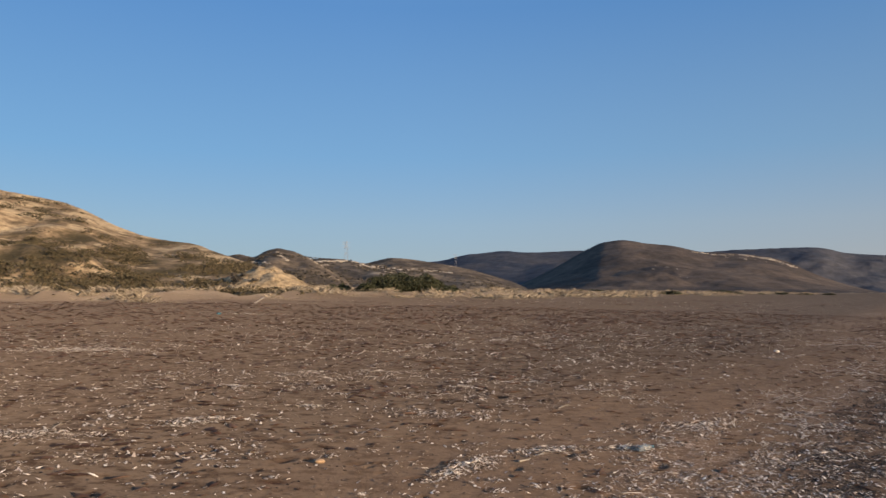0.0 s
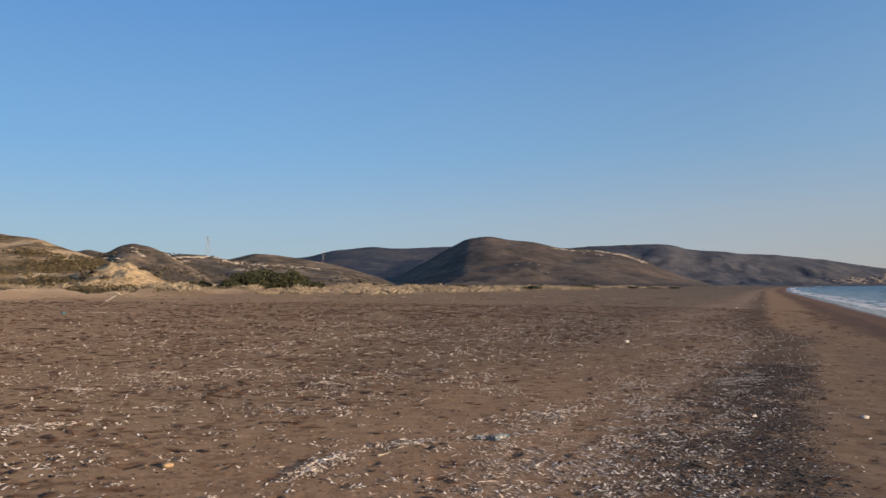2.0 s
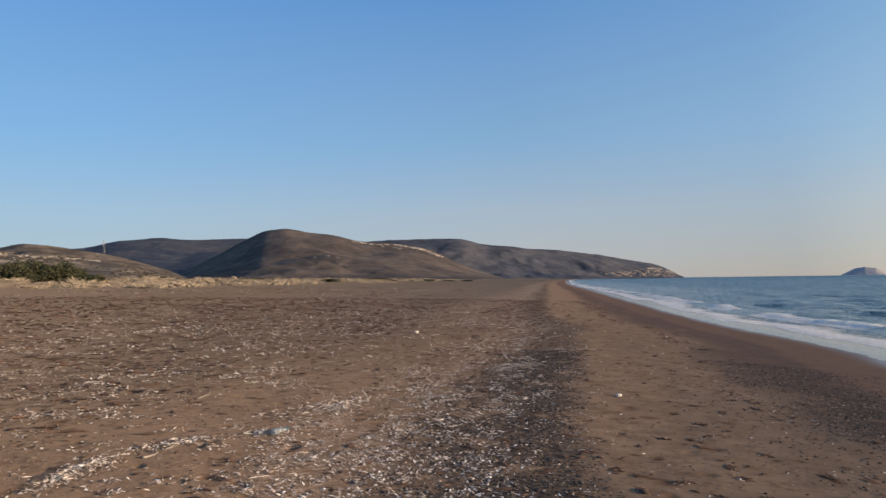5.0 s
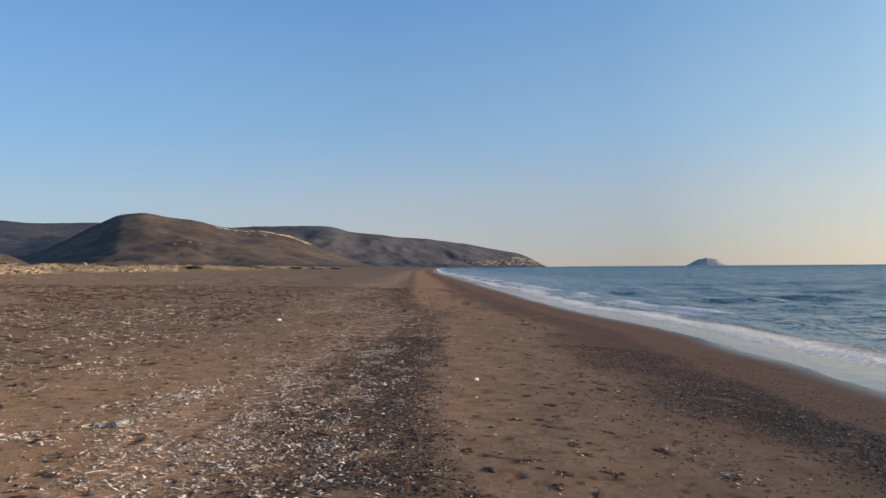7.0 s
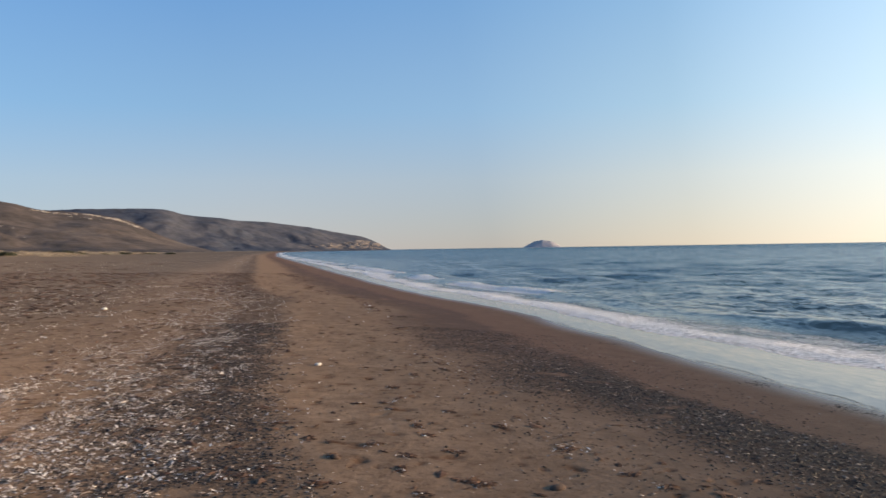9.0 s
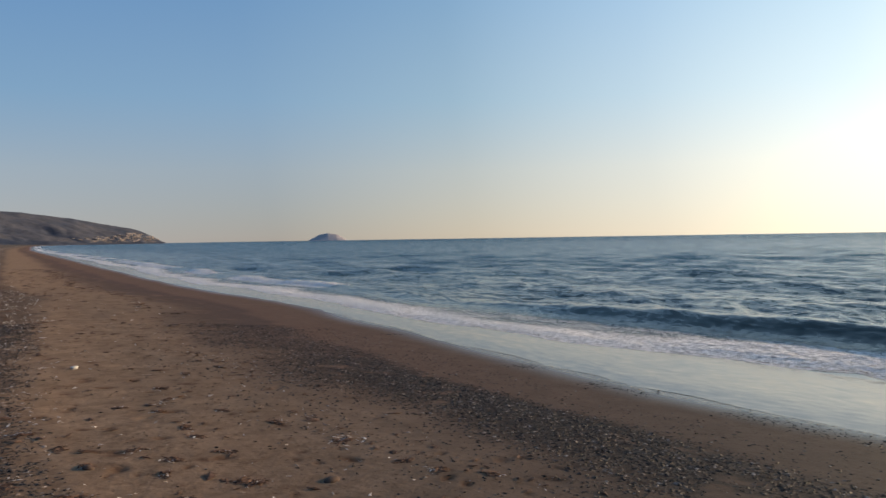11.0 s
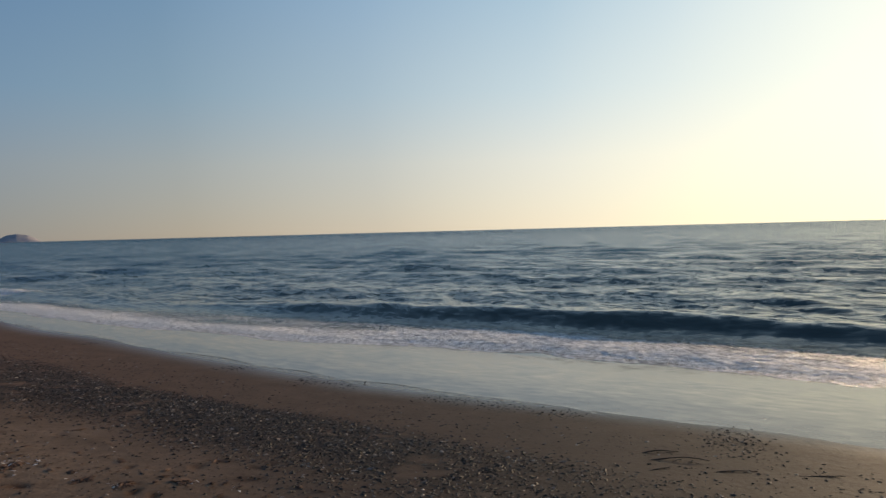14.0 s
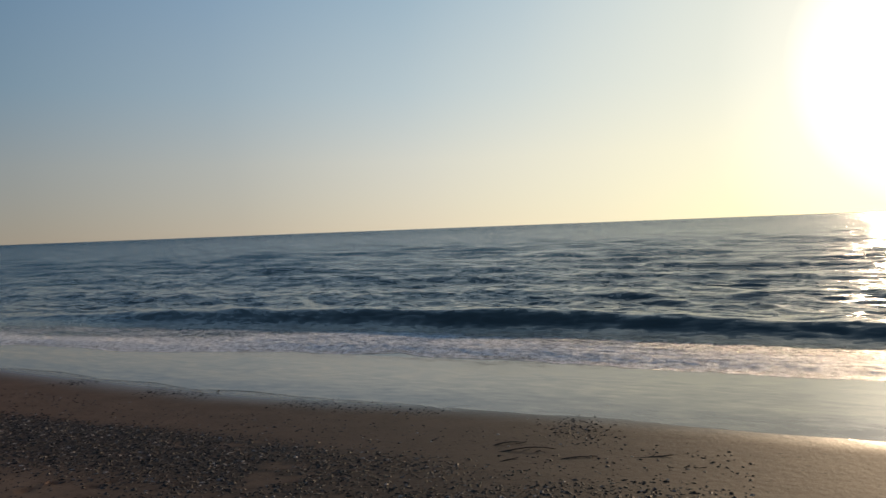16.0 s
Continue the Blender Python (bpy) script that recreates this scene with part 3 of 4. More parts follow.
def hill(name, ridge, front, back, material, label, gullies=0.2, cell=None, steep=1.0, seed=1, category="hill", foot=0.0, detail=False):
    """ridge: (bearing, distance, degrees above eye level) along the crest; front, back: how far its slopes reach; foot: how far off the front slope starts, in place of front."""
    ridge = np.array(ridge, float)
    az = np.linspace(ridge[0, 0], ridge[-1, 0], 261 if detail else 151)
    dist, el = np.interp(az, ridge[:, 0], ridge[:, 1]), np.interp(az, ridge[:, 0], ridge[:, 2])
    el = np.convolve(np.pad(el, 3, mode="edge"), np.ones(7) / 7, "valid")
    across = np.concatenate([np.linspace(-1, 0, 80 if detail else 44), np.linspace(0, 1, 26 if detail else 10)[1:]])
    A, V = np.meshgrid(np.arange(len(az)), across, indexing="ij")
    reach = dist[A] - foot if foot else front
    D = dist[A] + np.where(V < 0, V * reach, V * back)
    X, Y = HUB[0] + D * np.sin(np.radians(az[A])), HUB[1] + D * np.cos(np.radians(az[A]))
    base = np.clip(ground_at(X.ravel(), Y.ravel()).reshape(X.shape), -3, 2) - 0.3
    crest_z = 1.62 + dist * np.tan(np.radians(el))
    w = np.abs(V)
    shape = np.where(V < 0, (1 - w ** steep) ** 1.15, np.cos(np.clip(w, 0, 1) * np.pi / 2) ** 1.2)
    c = cell or front / 3
    folds = np.abs(fbm(X / c + 0.3 * Y / c, Y / c, seed + 70, 4) - 0.5) * 2
    rough = (folds - 0.35) * gullies * np.clip(w * 2.5, 0, 1) * np.clip((1 - w) * 4, 0, 1) + 0.03 * (fbm(X / c * 4, Y / c * 4, seed + 80, 3) - 0.5)
    Z = base + np.maximum(crest_z[A] - base, 0) * np.clip(shape + rough * (shape > 0), -0.02, None)
    bare = smooth(-0.42, -0.16, V) * (0.35 + 1.0 * smooth(0.38, 0.6, fbm(X / 22, Y / 22, seed + 90, 3))) - 0.45 * (1 - smooth(-0.9, -0.7, V))
    ob = mesh_object(name, np.stack([X, Y, Z], -1).reshape(-1, 3), grid_faces(*A.shape)[:, ::-1], material, attributes=(("bare", bare),))
    n = 80 if detail else 44
    SLOPES[name] = (az, X[:, :n], Y[:, :n], Z[:, :n])
    return tagged(ob, label, category)


SLOPES = {}


def on_slope(name, az, el):
    """The place on a hill's front slope at a bearing and a height in degrees."""
    bearing, X, Y, Z = SLOPES[name]
    i = int(np.clip(np.searchsorted(bearing, az), 0, len(bearing) - 1))
    up = np.degrees(np.arctan2(Z[i] - 1.62, np.hypot(X[i] - HUB[0], Y[i] - HUB[1])))
    j = int(np.argmax(up >= el)) if (up >= el).any() else int(np.argmax(up))
    return X[i, j], Y[i, j], Z[i, j]


# loose pieces: many small solids in one mesh
def icosa():
    bm = bmesh.new()
    bmesh.ops.create_icosphere(bm, subdivisions=1, radius=1.0)
    v, f = np.array([p.co for p in bm.verts]), np.array([[q.index for q in p.verts] for p in bm.faces])
    bm.free()
    return v, f


ICO_V, ICO_F = icosa()

FLAKE_V = np.array([(-1, 0.1, 0), (-0.1, -0.9, 0.1), (1, -0.2, 0), (0.2, 0.9, -0.1), (0.1, 0, 1), (0, 0, -1)], float)
FLAKE_F = np.array([(0, 1, 4), (1, 2, 4), (2, 3, 4), (3, 0, 4), (1, 0, 5), (2, 1, 5), (3, 2, 5), (0, 3, 5)])


def stick_shape():
    v, f = [], []
    for k in range(4):
        for q in range(5):
            a, thin = q * 2 * math.pi / 5, (0.75, 1.0, 0.9, 0.5)[k]
            v.append((-1 + k * 2 / 3, thin * math.cos(a) + (0, 1.6, 2.0, 0.4)[k], thin * math.sin(a)))
    for k in range(3):
        for q in range(5):
            a, b, c, d = k * 5 + q, k * 5 + (q + 1) % 5, k * 5 + 5 + (q + 1) % 5, k * 5 + 5 + q
            f += [(a, b, c), (a, c, d)]
    for q in (1, 2, 3):
        f += [(0, q + 1, q), (15, 15 + q, 16 + q)]
    return np.array(v, float), np.array(f)


STICK_V, STICK_F = stick_shape()


def scatter(name, places, sizes, shape, material, tilt=0.25, jitter=0.25, seed=1, smooth_faces=False, yaw=None):
    """places: n x 3; sizes: n x 3 half sizes. Every piece turns and varies by chance."""
    g = np.random.default_rng(seed)
    V, F = shape
    n, k = len(places), len(V)
    v = V[None] * (1 + jitter * (g.random((n, k, 3)) - 0.5) * 2) * np.asarray(sizes)[:, None, :]
    yaw = g.random(n) * 2 * np.pi if yaw is None else yaw
    tip = (g.random(n) - 0.5) * 2 * tilt
    c, s = np.cos(tip)[:, None], np.sin(tip)[:, None]
    x, z = v[..., 0] * c - v[..., 2] * s, v[..., 0] * s + v[..., 2] * c
    c, s = np.cos(yaw)[:, None], np.sin(yaw)[:, None]
    out = np.stack([x * c - v[..., 1] * s, x * s + v[..., 1] * c, z], -1) + np.asarray(places)[:, None, :]
    faces = (F[None] + (np.arange(n) * k)[:, None, None]).reshape(-1, 3)
    return mesh_object(name, out.reshape(-1, 3), faces, material, smooth_faces)


def outcrops(owner, runs, material, seed):
    """Rocks along lines on a slope: (bearing, degrees) from and to, how many, half size in metres, spread in degrees."""
    g = np.random.default_rng(seed)
    places, sizes = [], []
    for az0, el0, az1, el1, count, size, spread in runs:
        for _ in range(int(count * 1.7)):
            k = g.random()
            x, y, z = on_slope(owner.name, az0 + (az1 - az0) * k, el0 + (el1 - el0) * k + spread * (g.random() - 0.5))
            s = 0.62 * size * (0.35 + 1.3 * g.random() ** 2)
            places.append((x, y, z - 0.1 * s)), sizes.append((s * 1.5, s * 1.2, s * 0.45))
    for k, (place, size) in enumerate(zip(places, sizes)):
        if k < 6:
            ROCKS.setdefault(material.name, []).append(rock_mesh(material, g))
        ob = new("rock", ROCKS[material.name][k % len(ROCKS[material.name])])
        ob.parent = owner
        ob.matrix_basis = pose(*place, 14 * (g.random() - 0.5), 14 * (g.random() - 0.5), 360 * g.random()) @ Matrix.Diagonal((*size, 1))


ROCKS = {}


def rock_mesh(material, g):
    me = bpy.data.meshes.new("rock")
    me.from_pydata([tuple(p) for p in ICO_V * (1 + 0.7 * (g.random((len(ICO_V), 3)) - 0.5))], [], [tuple(int(q) for q in f) for f in ICO_F])
    me.materials.append(material)
    return me


near_hill = hill("dune_hill", [(-62, 210, 6.2), (-45, 205, 7.6), (-36, 200, 7.4), (-30.6, 195, 6.95), (-27.2, 190, 6.4), (-25.5, 186, 5.84), (-23.7, 180, 4.8), (-21.9, 176, 4.2),
                               (-20, 172, 3.88), (-18.4, 168, 3.7), (-16.5, 160, 3.0), (-15, 150, 2.5), (-13, 140, 1.6), (-10.5, 135, 0.1)], 105, 120, NEAR_HILL,
                 "sunlit sandy dune hill with dry scrub patches", 0.26, 26, 0.9, 1, foot=84, detail=True)
bluff = hill("sand_bluff", [(-17.5, 112, 0.4), (-16, 112, 1.4), (-15, 112, 1.6), (-14.4, 112, 1.9), (-13.9, 112, 2.15), (-13.4, 112, 2.0), (-12.8, 112, 2.15), (-12, 112, 1.75), (-11, 112, 1.25), (-10.2, 112, 0.6), (-9.6, 112, 0.0)], 14, 25, BLUFF,
     "eroded bluff of bare yellow sand", 0.42, 5, 1.7, 2, "bluff", detail=True)
knoll = hill("knoll", [(-20, 420, 1.2), (-17, 420, 2.6), (-15.3, 420, 3.0), (-14.1, 420, 2.75), (-13.4, 420, 3.2), (-12.4, 420, 3.45), (-11.2, 420, 3.2), (-10, 420, 2.7), (-8.5, 420, 1.8), (-6, 420, 0.3)], 170, 160, MID_HILL,
     "rounded scrubby knoll behind the dunes", 0.34, 42, 1.0, 3)
rocky_hill = hill("rocky_hill", [(-14, 560, 1.0), (-11, 560, 2.6), (-9, 560, 2.72), (-7.8, 560, 2.65), (-5.7, 560, 2.3), (-3.5, 560, 2.0), (-1, 560, 1.8), (1.5, 560, 1.5), (3.5, 560, 1.0), (6.5, 560, 0.1)], 260, 200, MID_HILL,
     "low scrub hill with pale rock outcrops", 0.36, 50, 1.0, 4)
hill("brown_hill", [(-9, 900, 1.6), (-6.5, 900, 2.2), (-4, 900, 2.8), (-2.7, 900, 2.7), (-0.2, 900, 2.3), (2, 900, 1.9), (5, 900, 1.0), (7, 900, 0.2)], 300, 250, MID_HILL,
     "brown scrub hill behind the rocky rise", 0.3, 70, 1.0, 5)
hill("valley_flank", [(0, 1500, 1.2), (3, 1500, 1.6), (6, 1500, 1.75), (8.5, 1500, 2.3), (12, 1500, 2.2), (16, 1500, 0.5)], 380, 350, HAZE_BLUE_HILL, "shaded flank of the valley", 0.18, 120, 1.0, 6)
hill("far_ridge", [(-8, 2700, 1.2), (-1.5, 2700, 2.42), (0, 2700, 2.55), (1.6, 2700, 2.99), (4.6, 2700, 3.28), (6.7, 2700, 3.1), (10.5, 2700, 3.22), (13, 2700, 3.0), (18, 2700, 1.5)], 900, 700, HAZE_BLUE_HILL,
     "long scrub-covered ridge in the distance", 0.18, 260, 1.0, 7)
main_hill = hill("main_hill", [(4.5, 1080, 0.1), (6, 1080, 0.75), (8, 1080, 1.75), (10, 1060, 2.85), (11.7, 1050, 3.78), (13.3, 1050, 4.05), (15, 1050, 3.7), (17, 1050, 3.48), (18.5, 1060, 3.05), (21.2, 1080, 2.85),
                   (23, 1090, 2.6), (24.6, 1100, 2.2), (26, 1110, 1.4), (28, 1120, 0.6), (30, 1130, 0.05)], 420, 350, HAZE_GREY_HILL, "broad dark hill with a pale track along its shoulder", 0.26, 110, 1.0, 8)
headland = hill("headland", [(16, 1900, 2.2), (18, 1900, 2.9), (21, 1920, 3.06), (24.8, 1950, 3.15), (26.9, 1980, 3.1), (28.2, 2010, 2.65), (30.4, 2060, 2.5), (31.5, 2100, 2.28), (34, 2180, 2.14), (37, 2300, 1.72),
                  (39.2, 2400, 1.28), (41, 2480, 0.97), (41.8, 2520, 0.6), (42.9, 2580, -0.08)], 420, 400, HAZE_BLUE_HILL, "long headland sloping down into the sea", 0.4, 130, 1.0, 9)
hill("islet", [(52.9, 4600, -0.05), (53.3, 4600, 0.15), (53.8, 4600, 0.42), (54.4, 4600, 0.52), (55.1, 4600, 0.42), (55.5, 4600, 0.22), (55.9, 4600, -0.05)], 120, 120, ISLET, "small rocky islet on the horizon, haze painted into its colour", 0.06, 60, 1.0, 10, "island")

ROCK = island_material("pale_rock", [(0.0, (0.26, 0.22, 0.18)), (0.6, (0.44, 0.385, 0.33)), (1.0, (0.62, 0.56, 0.49))], 0.95, 0.4)
DULL_ROCK = island_material("cliff_rock", [(0.0, (0.2, 0.17, 0.155)), (0.6, (0.32, 0.265, 0.225)), (1.0, (0.46, 0.39, 0.32))], 0.95, 0.1)
outcrops(rocky_hill, [(-9.6, 2.45, -7.4, 2.5, 30, 2.3, 0.12), (-9.9, 2.2, -8.8, 2.2, 8, 1.3, 0.2), (-7.0, 2.3, -3.0, 1.75, 50, 1.6, 0.3), (-3.5, 1.9, 0.5, 1.65, 26, 2.0, 0.12), (-5.5, 1.7, -2.5, 1.3, 14, 1.2, 0.3)], ROCK, 3)
outcrops(main_hill, [(18.2, 2.98, 19.8, 2.72, 16, 2.4, 0.06), (19.6, 2.7, 21.2, 2.72, 12, 2.0, 0.08), (21.4, 2.72, 23.6, 2.3, 46, 2.4, 0.07), (23.4, 2.35, 25.0, 1.75, 34, 2.4, 0.09), (20.5, 2.55, 23.8, 2.1, 8, 1.8, 0.1), (15, 2.0, 18, 1.4, 5, 1.6, 0.7)], ROCK, 4)
outcrops(headland, [(38.0, 0.3, 42.2, 0.26, 90, 6.0, 0.45), (40.2, 0.6, 42.0, 0.34, 60, 6.0, 0.3), (36, 0.3, 38, 0.3, 16, 4.0, 0.2)], DULL_ROCK, 5)
outcrops(knoll, [(-12.5, 3.0, -11.8, 2.6, 10, 1.2, 0.3), (-14.5, 2.4, -13.0, 2.2, 8, 1.2, 0.3)], ROCK, 6)


# ---- plants ----
def leaf_cloud(blobs, count, size, g, flat=0.8):
    """Small leaves over the outside of several lobes: triangles pointing every way."""
    blobs = np.array(blobs, float)
    pick = g.choice(len(blobs), count, p=blobs[:, 3] ** 2 / (blobs[:, 3] ** 2).sum())
    way = g.normal(size=(count, 3))
    way /= np.linalg.norm(way, axis=1)[:, None]
    way[:, 2] = np.abs(way[:, 2]) * 1.0 - 0.25
    at = blobs[pick, :3] + way * blobs[pick, 3:4] * (0.55 + 0.5 * g.random((count, 1)) ** 0.6) * np.array([1, 1, flat])
    a, b = g.normal(size=(count, 3)), g.normal(size=(count, 3))
    a, b = a / np.linalg.norm(a, axis=1)[:, None], b / np.linalg.norm(b, axis=1)[:, None]
    k = size * (0.6 + 0.8 * g.random((count, 1)))
    v = np.stack([at - a * k, at + b * k * 0.55, at + a * k, at - b * k * 0.55], 1).reshape(-1, 3)
    return v, np.arange(count * 4).reshape(-1, 4)


def bush(x, y, width, height, leaves, seed, label, size=0.16, material=None):
    g = np.random.default_rng(seed)
    root = new("bush")
    root.location = (x, y, float(ground_at(x, y)[0]) - 0.08)
    blobs = []
    for _ in range(max(5, int(width * 3.2))):
        px = (g.random() - 0.5) * width
        r = height * (0.28 + 0.2 * g.random())
        top = height * (1 - 0.55 * abs(px / width * 2) ** 1.8)
        blobs.append((px, (g.random() - 0.5) * width * 0.5, max(r * 0.4, (top - r) * (0.35 + 0.65 * g.random())), r))
    v, f = leaf_cloud(blobs, leaves, size, g)
    v[:, 2] = np.maximum(v[:, 2], 0.02)
    crown = mesh_object("crown", v, f, material or LEAF, False)
    crown.parent = root
    for k in range(4):
        bx, by, bz, br = blobs[k % len(blobs)]
        n = 6
        rings_v = [(bx * q + 0.07 * (1.3 - q) * math.cos(a), by * q + 0.07 * (1.3 - q) * math.sin(a), (bz + 0.1) * q) for q in (0, 0.5, 1) for a in np.linspace(0, 2 * math.pi, n + 1)[:-1]]
        stem = mesh_object("stem", np.array(rings_v), grid_faces(3, n, True), BARK)
        stem.parent = root
    return tagged(root, label, "bush")


for k, (az, dist, width, height) in enumerate([(-9.4, 118, 3.0, 1.7), (-8.5, 117, 3.6, 2.0), (-7.8, 119, 2.6, 1.4), (-5.7, 113, 4.4, 2.1), (-4.6, 114, 5.4, 2.9), (-3.4, 115, 6.0, 3.5), (-2.4, 115, 6.0, 3.6), (-1.4, 116, 5.6, 2.9), (-0.4, 118, 4.4, 1.9)]):
    bx, by = ray_point(az, dist)
    tagged(bush(bx, by, width, height * 1.25, int(800 * width), 100 + k, "dark green evergreen bush behind the dry grass"), group="bushes at the dune foot")
low = [bush(0, 0, 2.2 + k * 0.5, 0.9 + 0.15 * k, 700, 140 + k, "low dark bush on the back of the beach", 0.14) for k in range(3)]
g = np.random.default_rng(5)
spots = [(4.4, 190, 1.0), (5.0, 192, 0.8), (7.8, 205, 1.2), (8.6, 208, 1.5), (9.3, 210, 1.2), (10.8, 225, 1.1), (11.6, 226, 1.3), (12.4, 228, 0.9), (14.0, 240, 0.8), (15.2, 245, 0.9), (16.6, 200, 1.3), (17.5, 260, 1.0),
         (19.5, 270, 1.2), (20.2, 272, 1.4), (21.0, 275, 1.2), (22.8, 300, 1.1), (24.2, 310, 1.4), (25.5, 330, 1.0), (2.8, 180, 0.9), (27.0, 350, 1.2), (-20.0, 96, 0.9), (-25.4, 94, 1.0), (-23.2, 95, 1.2), (-29, 92, 1.1), (-16, 101, 0.9),
         (-31, 93, 1.0), (-27.4, 93, 1.1), (-21.6, 97, 1.0), (-18.2, 99, 0.9), (-33.4, 92, 1.1), (-24.4, 95, 0.9)]
for k, (az, dist, size) in enumerate((a, b, 1.35 * c) for a, b, c in spots):
    bx, by = ray_point(az, dist)
    source = low[k % 3]
    if k < 3:
        made = source
        made.matrix_basis = pose(bx, by, float(ground_at(bx, by)[0]) - 0.06, 0, 0, 40 * k) @ Matrix.Diagonal((1.25 * size, 1.25 * size, 0.75 * size, 1))
    else:
        made = copy_thing(source, pose(bx, by, float(ground_at(bx, by)[0]) - 0.06, 0, 0, 40 * k))
        made.scale = (1.25 * size, 1.25 * size, 0.75 * size)
    tagged(made, group="low bushes behind the beach")


def grass(name, places, height, blades, seed, label):
    g = np.random.default_rng(seed)
    n = len(places)
    base = np.repeat(places, blades, 0) + np.concatenate([g.normal(scale=0.42, size=(n * blades, 2)), np.zeros((n * blades, 1))], 1)
    h = height * (0.4 + 0.8 * g.random((n * blades, 1))) * np.repeat((0.3 + 2.2 * smooth(0.4, 0.72, fbm(places[:, 0] / 3.5, places[:, 1] / 3.5, 97, 3)))[:, None], blades, 0)
    lean = g.normal(scale=1.1, size=(n * blades, 2)) * h
    a = g.random(n * blades) * 2 * np.pi
    side = np.stack([np.cos(a), np.sin(a), 0 * a], 1) * 0.022
    mid = base + np.concatenate([lean * 0.35, h * 0.6], 1)
    tip = base + np.concatenate([lean, h], 1)
    v = np.stack([base - side, base + side, mid + side * 0.8, tip], 1)
    quads = np.arange(n * blades)[:, None] * 4
    faces = np.concatenate([quads + np.array([[0, 1, 2]]), quads + np.array([[0, 2, 3]])])
    ob = mesh_object(name, v.reshape(-1, 3), faces, STRAW, False)
    return tagged(ob, label, "grass", kind="stuff")


g = np.random.default_rng(11)
ga = -44 + 76 * g.random(60000)
gr = np.sqrt(60 ** 2 + (420 ** 2 - 60 ** 2) * g.random(60000) ** 1.6)
px, py = HUB[0] + gr * np.sin(np.radians(ga)), HUB[1] + gr * np.cos(np.radians(ga))
pd, pu = shore(px, py)
clump = fbm(px / 5, py / 5, 91, 3)
ok = (pd > 66 + 44 * (fbm(px / 9, py / 9, 93, 3) - 0.5)) & (pd < 100) & (clump + 0.26 * smooth(64, 84, pd) > 0.47)
spots = np.stack([px, py, ground_height(px, py, pd, pu) - 0.03], -1)[ok]
grass("dry_grass", spots[:10000], 0.24, 14, 12, "straw-coloured dry grass along the dune foot")

g = np.random.default_rng(19)
ga = -14 + 44 * g.random(90000)
gr = 90 + 340 * g.random(90000)
px, py = HUB[0] + gr * np.sin(np.radians(ga)), HUB[1] + gr * np.cos(np.radians(ga))
pd, pu = shore(px, py)
ok = (pd > 58 + 30 * (fbm(px / 14, py / 14, 94, 3) - 0.5)) & (pd < 96) & (fbm(px / 8, py / 8, 92, 3) > 0.4)
spots = np.stack([px, py, ground_height(px, py, pd, pu) - 0.03], -1)[ok]
grass("dry_grass", spots[:9000], 0.26, 6, 14, "pale dry grass along the far back of the beach")

# scrub over the dune hill
az_h, HX, HY, HZ = SLOPES["dune_hill"]
g = np.random.default_rng(13)
pts = np.stack([HX, HY, HZ], -1)[:, 2:78].reshape(-1, 3)
veg = fbm(pts[:, 0] / 7, pts[:, 1] / 7, 95, 3) + 0.12 * (1 - smooth(3, 12, pts[:, 2])) - 0.05
weight = (0.02 + smooth(0.52, 0.6, veg)) * (np.arctan2(pts[:, 0], pts[:, 1]) > -0.75)
chosen = pts[g.choice(len(pts), 2700, p=weight / weight.sum())] + g.normal(scale=0.8, size=(2700, 3)) * (1, 1, 0)
parts_v, parts_f, count = [], [], 0
for p in chosen:
    r = 0.4 + 1.3 * g.random() ** 2
    v, f = leaf_cloud([(p[0], p[1], p[2], r), (p[0] + r * 0.8, p[1], p[2] - 0.1, r * 0.7)], int(18 + 30 * r), 0.17, g, 0.55)
    parts_v.append(v), parts_f.append(f + count)
    count += len(v)
tagged(mesh_object("hill_scrub", np.concatenate(parts_v), np.concatenate(parts_f), SCRUB, False), "olive-brown scrub scattered over the dune hill", "scrub", kind="stuff")


def far_scrub(name, count, size, leaves, seed, label):
    bearing, X, Y, Z = SLOPES[name]
    g = np.random.default_rng(seed)
    p = np.stack([X, Y, Z], -1)[:, 3:].reshape(-1, 3)
    cover = 0.05 + smooth(0.44, 0.62, fbm(p[:, 0] / (size * 14), p[:, 1] / (size * 14), seed, 3))
    p = p[g.choice(len(p), count, p=cover / cover.sum())] + g.normal(scale=size * 1.5, size=(count, 3)) * (1, 1, 0)
    scale = size * (0.4 + 0.8 * g.random(count))
    blobs = np.concatenate([p, scale[:, None]], 1)
    v, f = leaf_cloud(blobs, count * leaves, size * 0.42, g, 0.6)
    ob = mesh_object("scrub", v, f, DARK_SCRUB, False)
    ob.parent = bpy.data.objects[name]
    return tagged(ob, label, kind="stuff")


DARK_SCRUB = island_material("dark_scrub", [(0.0, (0.055, 0.048, 0.04)), (0.6, (0.08, 0.07, 0.058)), (1.0, (0.12, 0.1, 0.082))], 0.9, 1)
far_scrub("knoll", 700, 1.2, 12, 501, "dark scrub on the knoll")
far_scrub("rocky_hill", 1000, 1.3, 12, 502, "dark scrub among the rocks")
far_scrub("sand_bluff", 60, 0.5, 40, 504, "low scrub on the bluff")

# ---- power masts behind the hills ----
def beam(name, a, b, thick, parent, material=STEEL):
    a, b = Vector(a), Vector(b)
    bm = bmesh.new()
    bmesh.ops.create_cube(bm, size=1.0, matrix=Matrix.Translation((a + b) / 2) @ (b - a).to_track_quat("Z", "Y").to_matrix().to_4x4() @ Matrix.Diagonal((thick, thick, (b - a).length, 1)))
    me = bpy.data.meshes.new(name)
    bm.to_mesh(me)
    bm.free()
    me.materials.append(material)
    ob = new(name, me)
    ob.parent = parent
    return ob


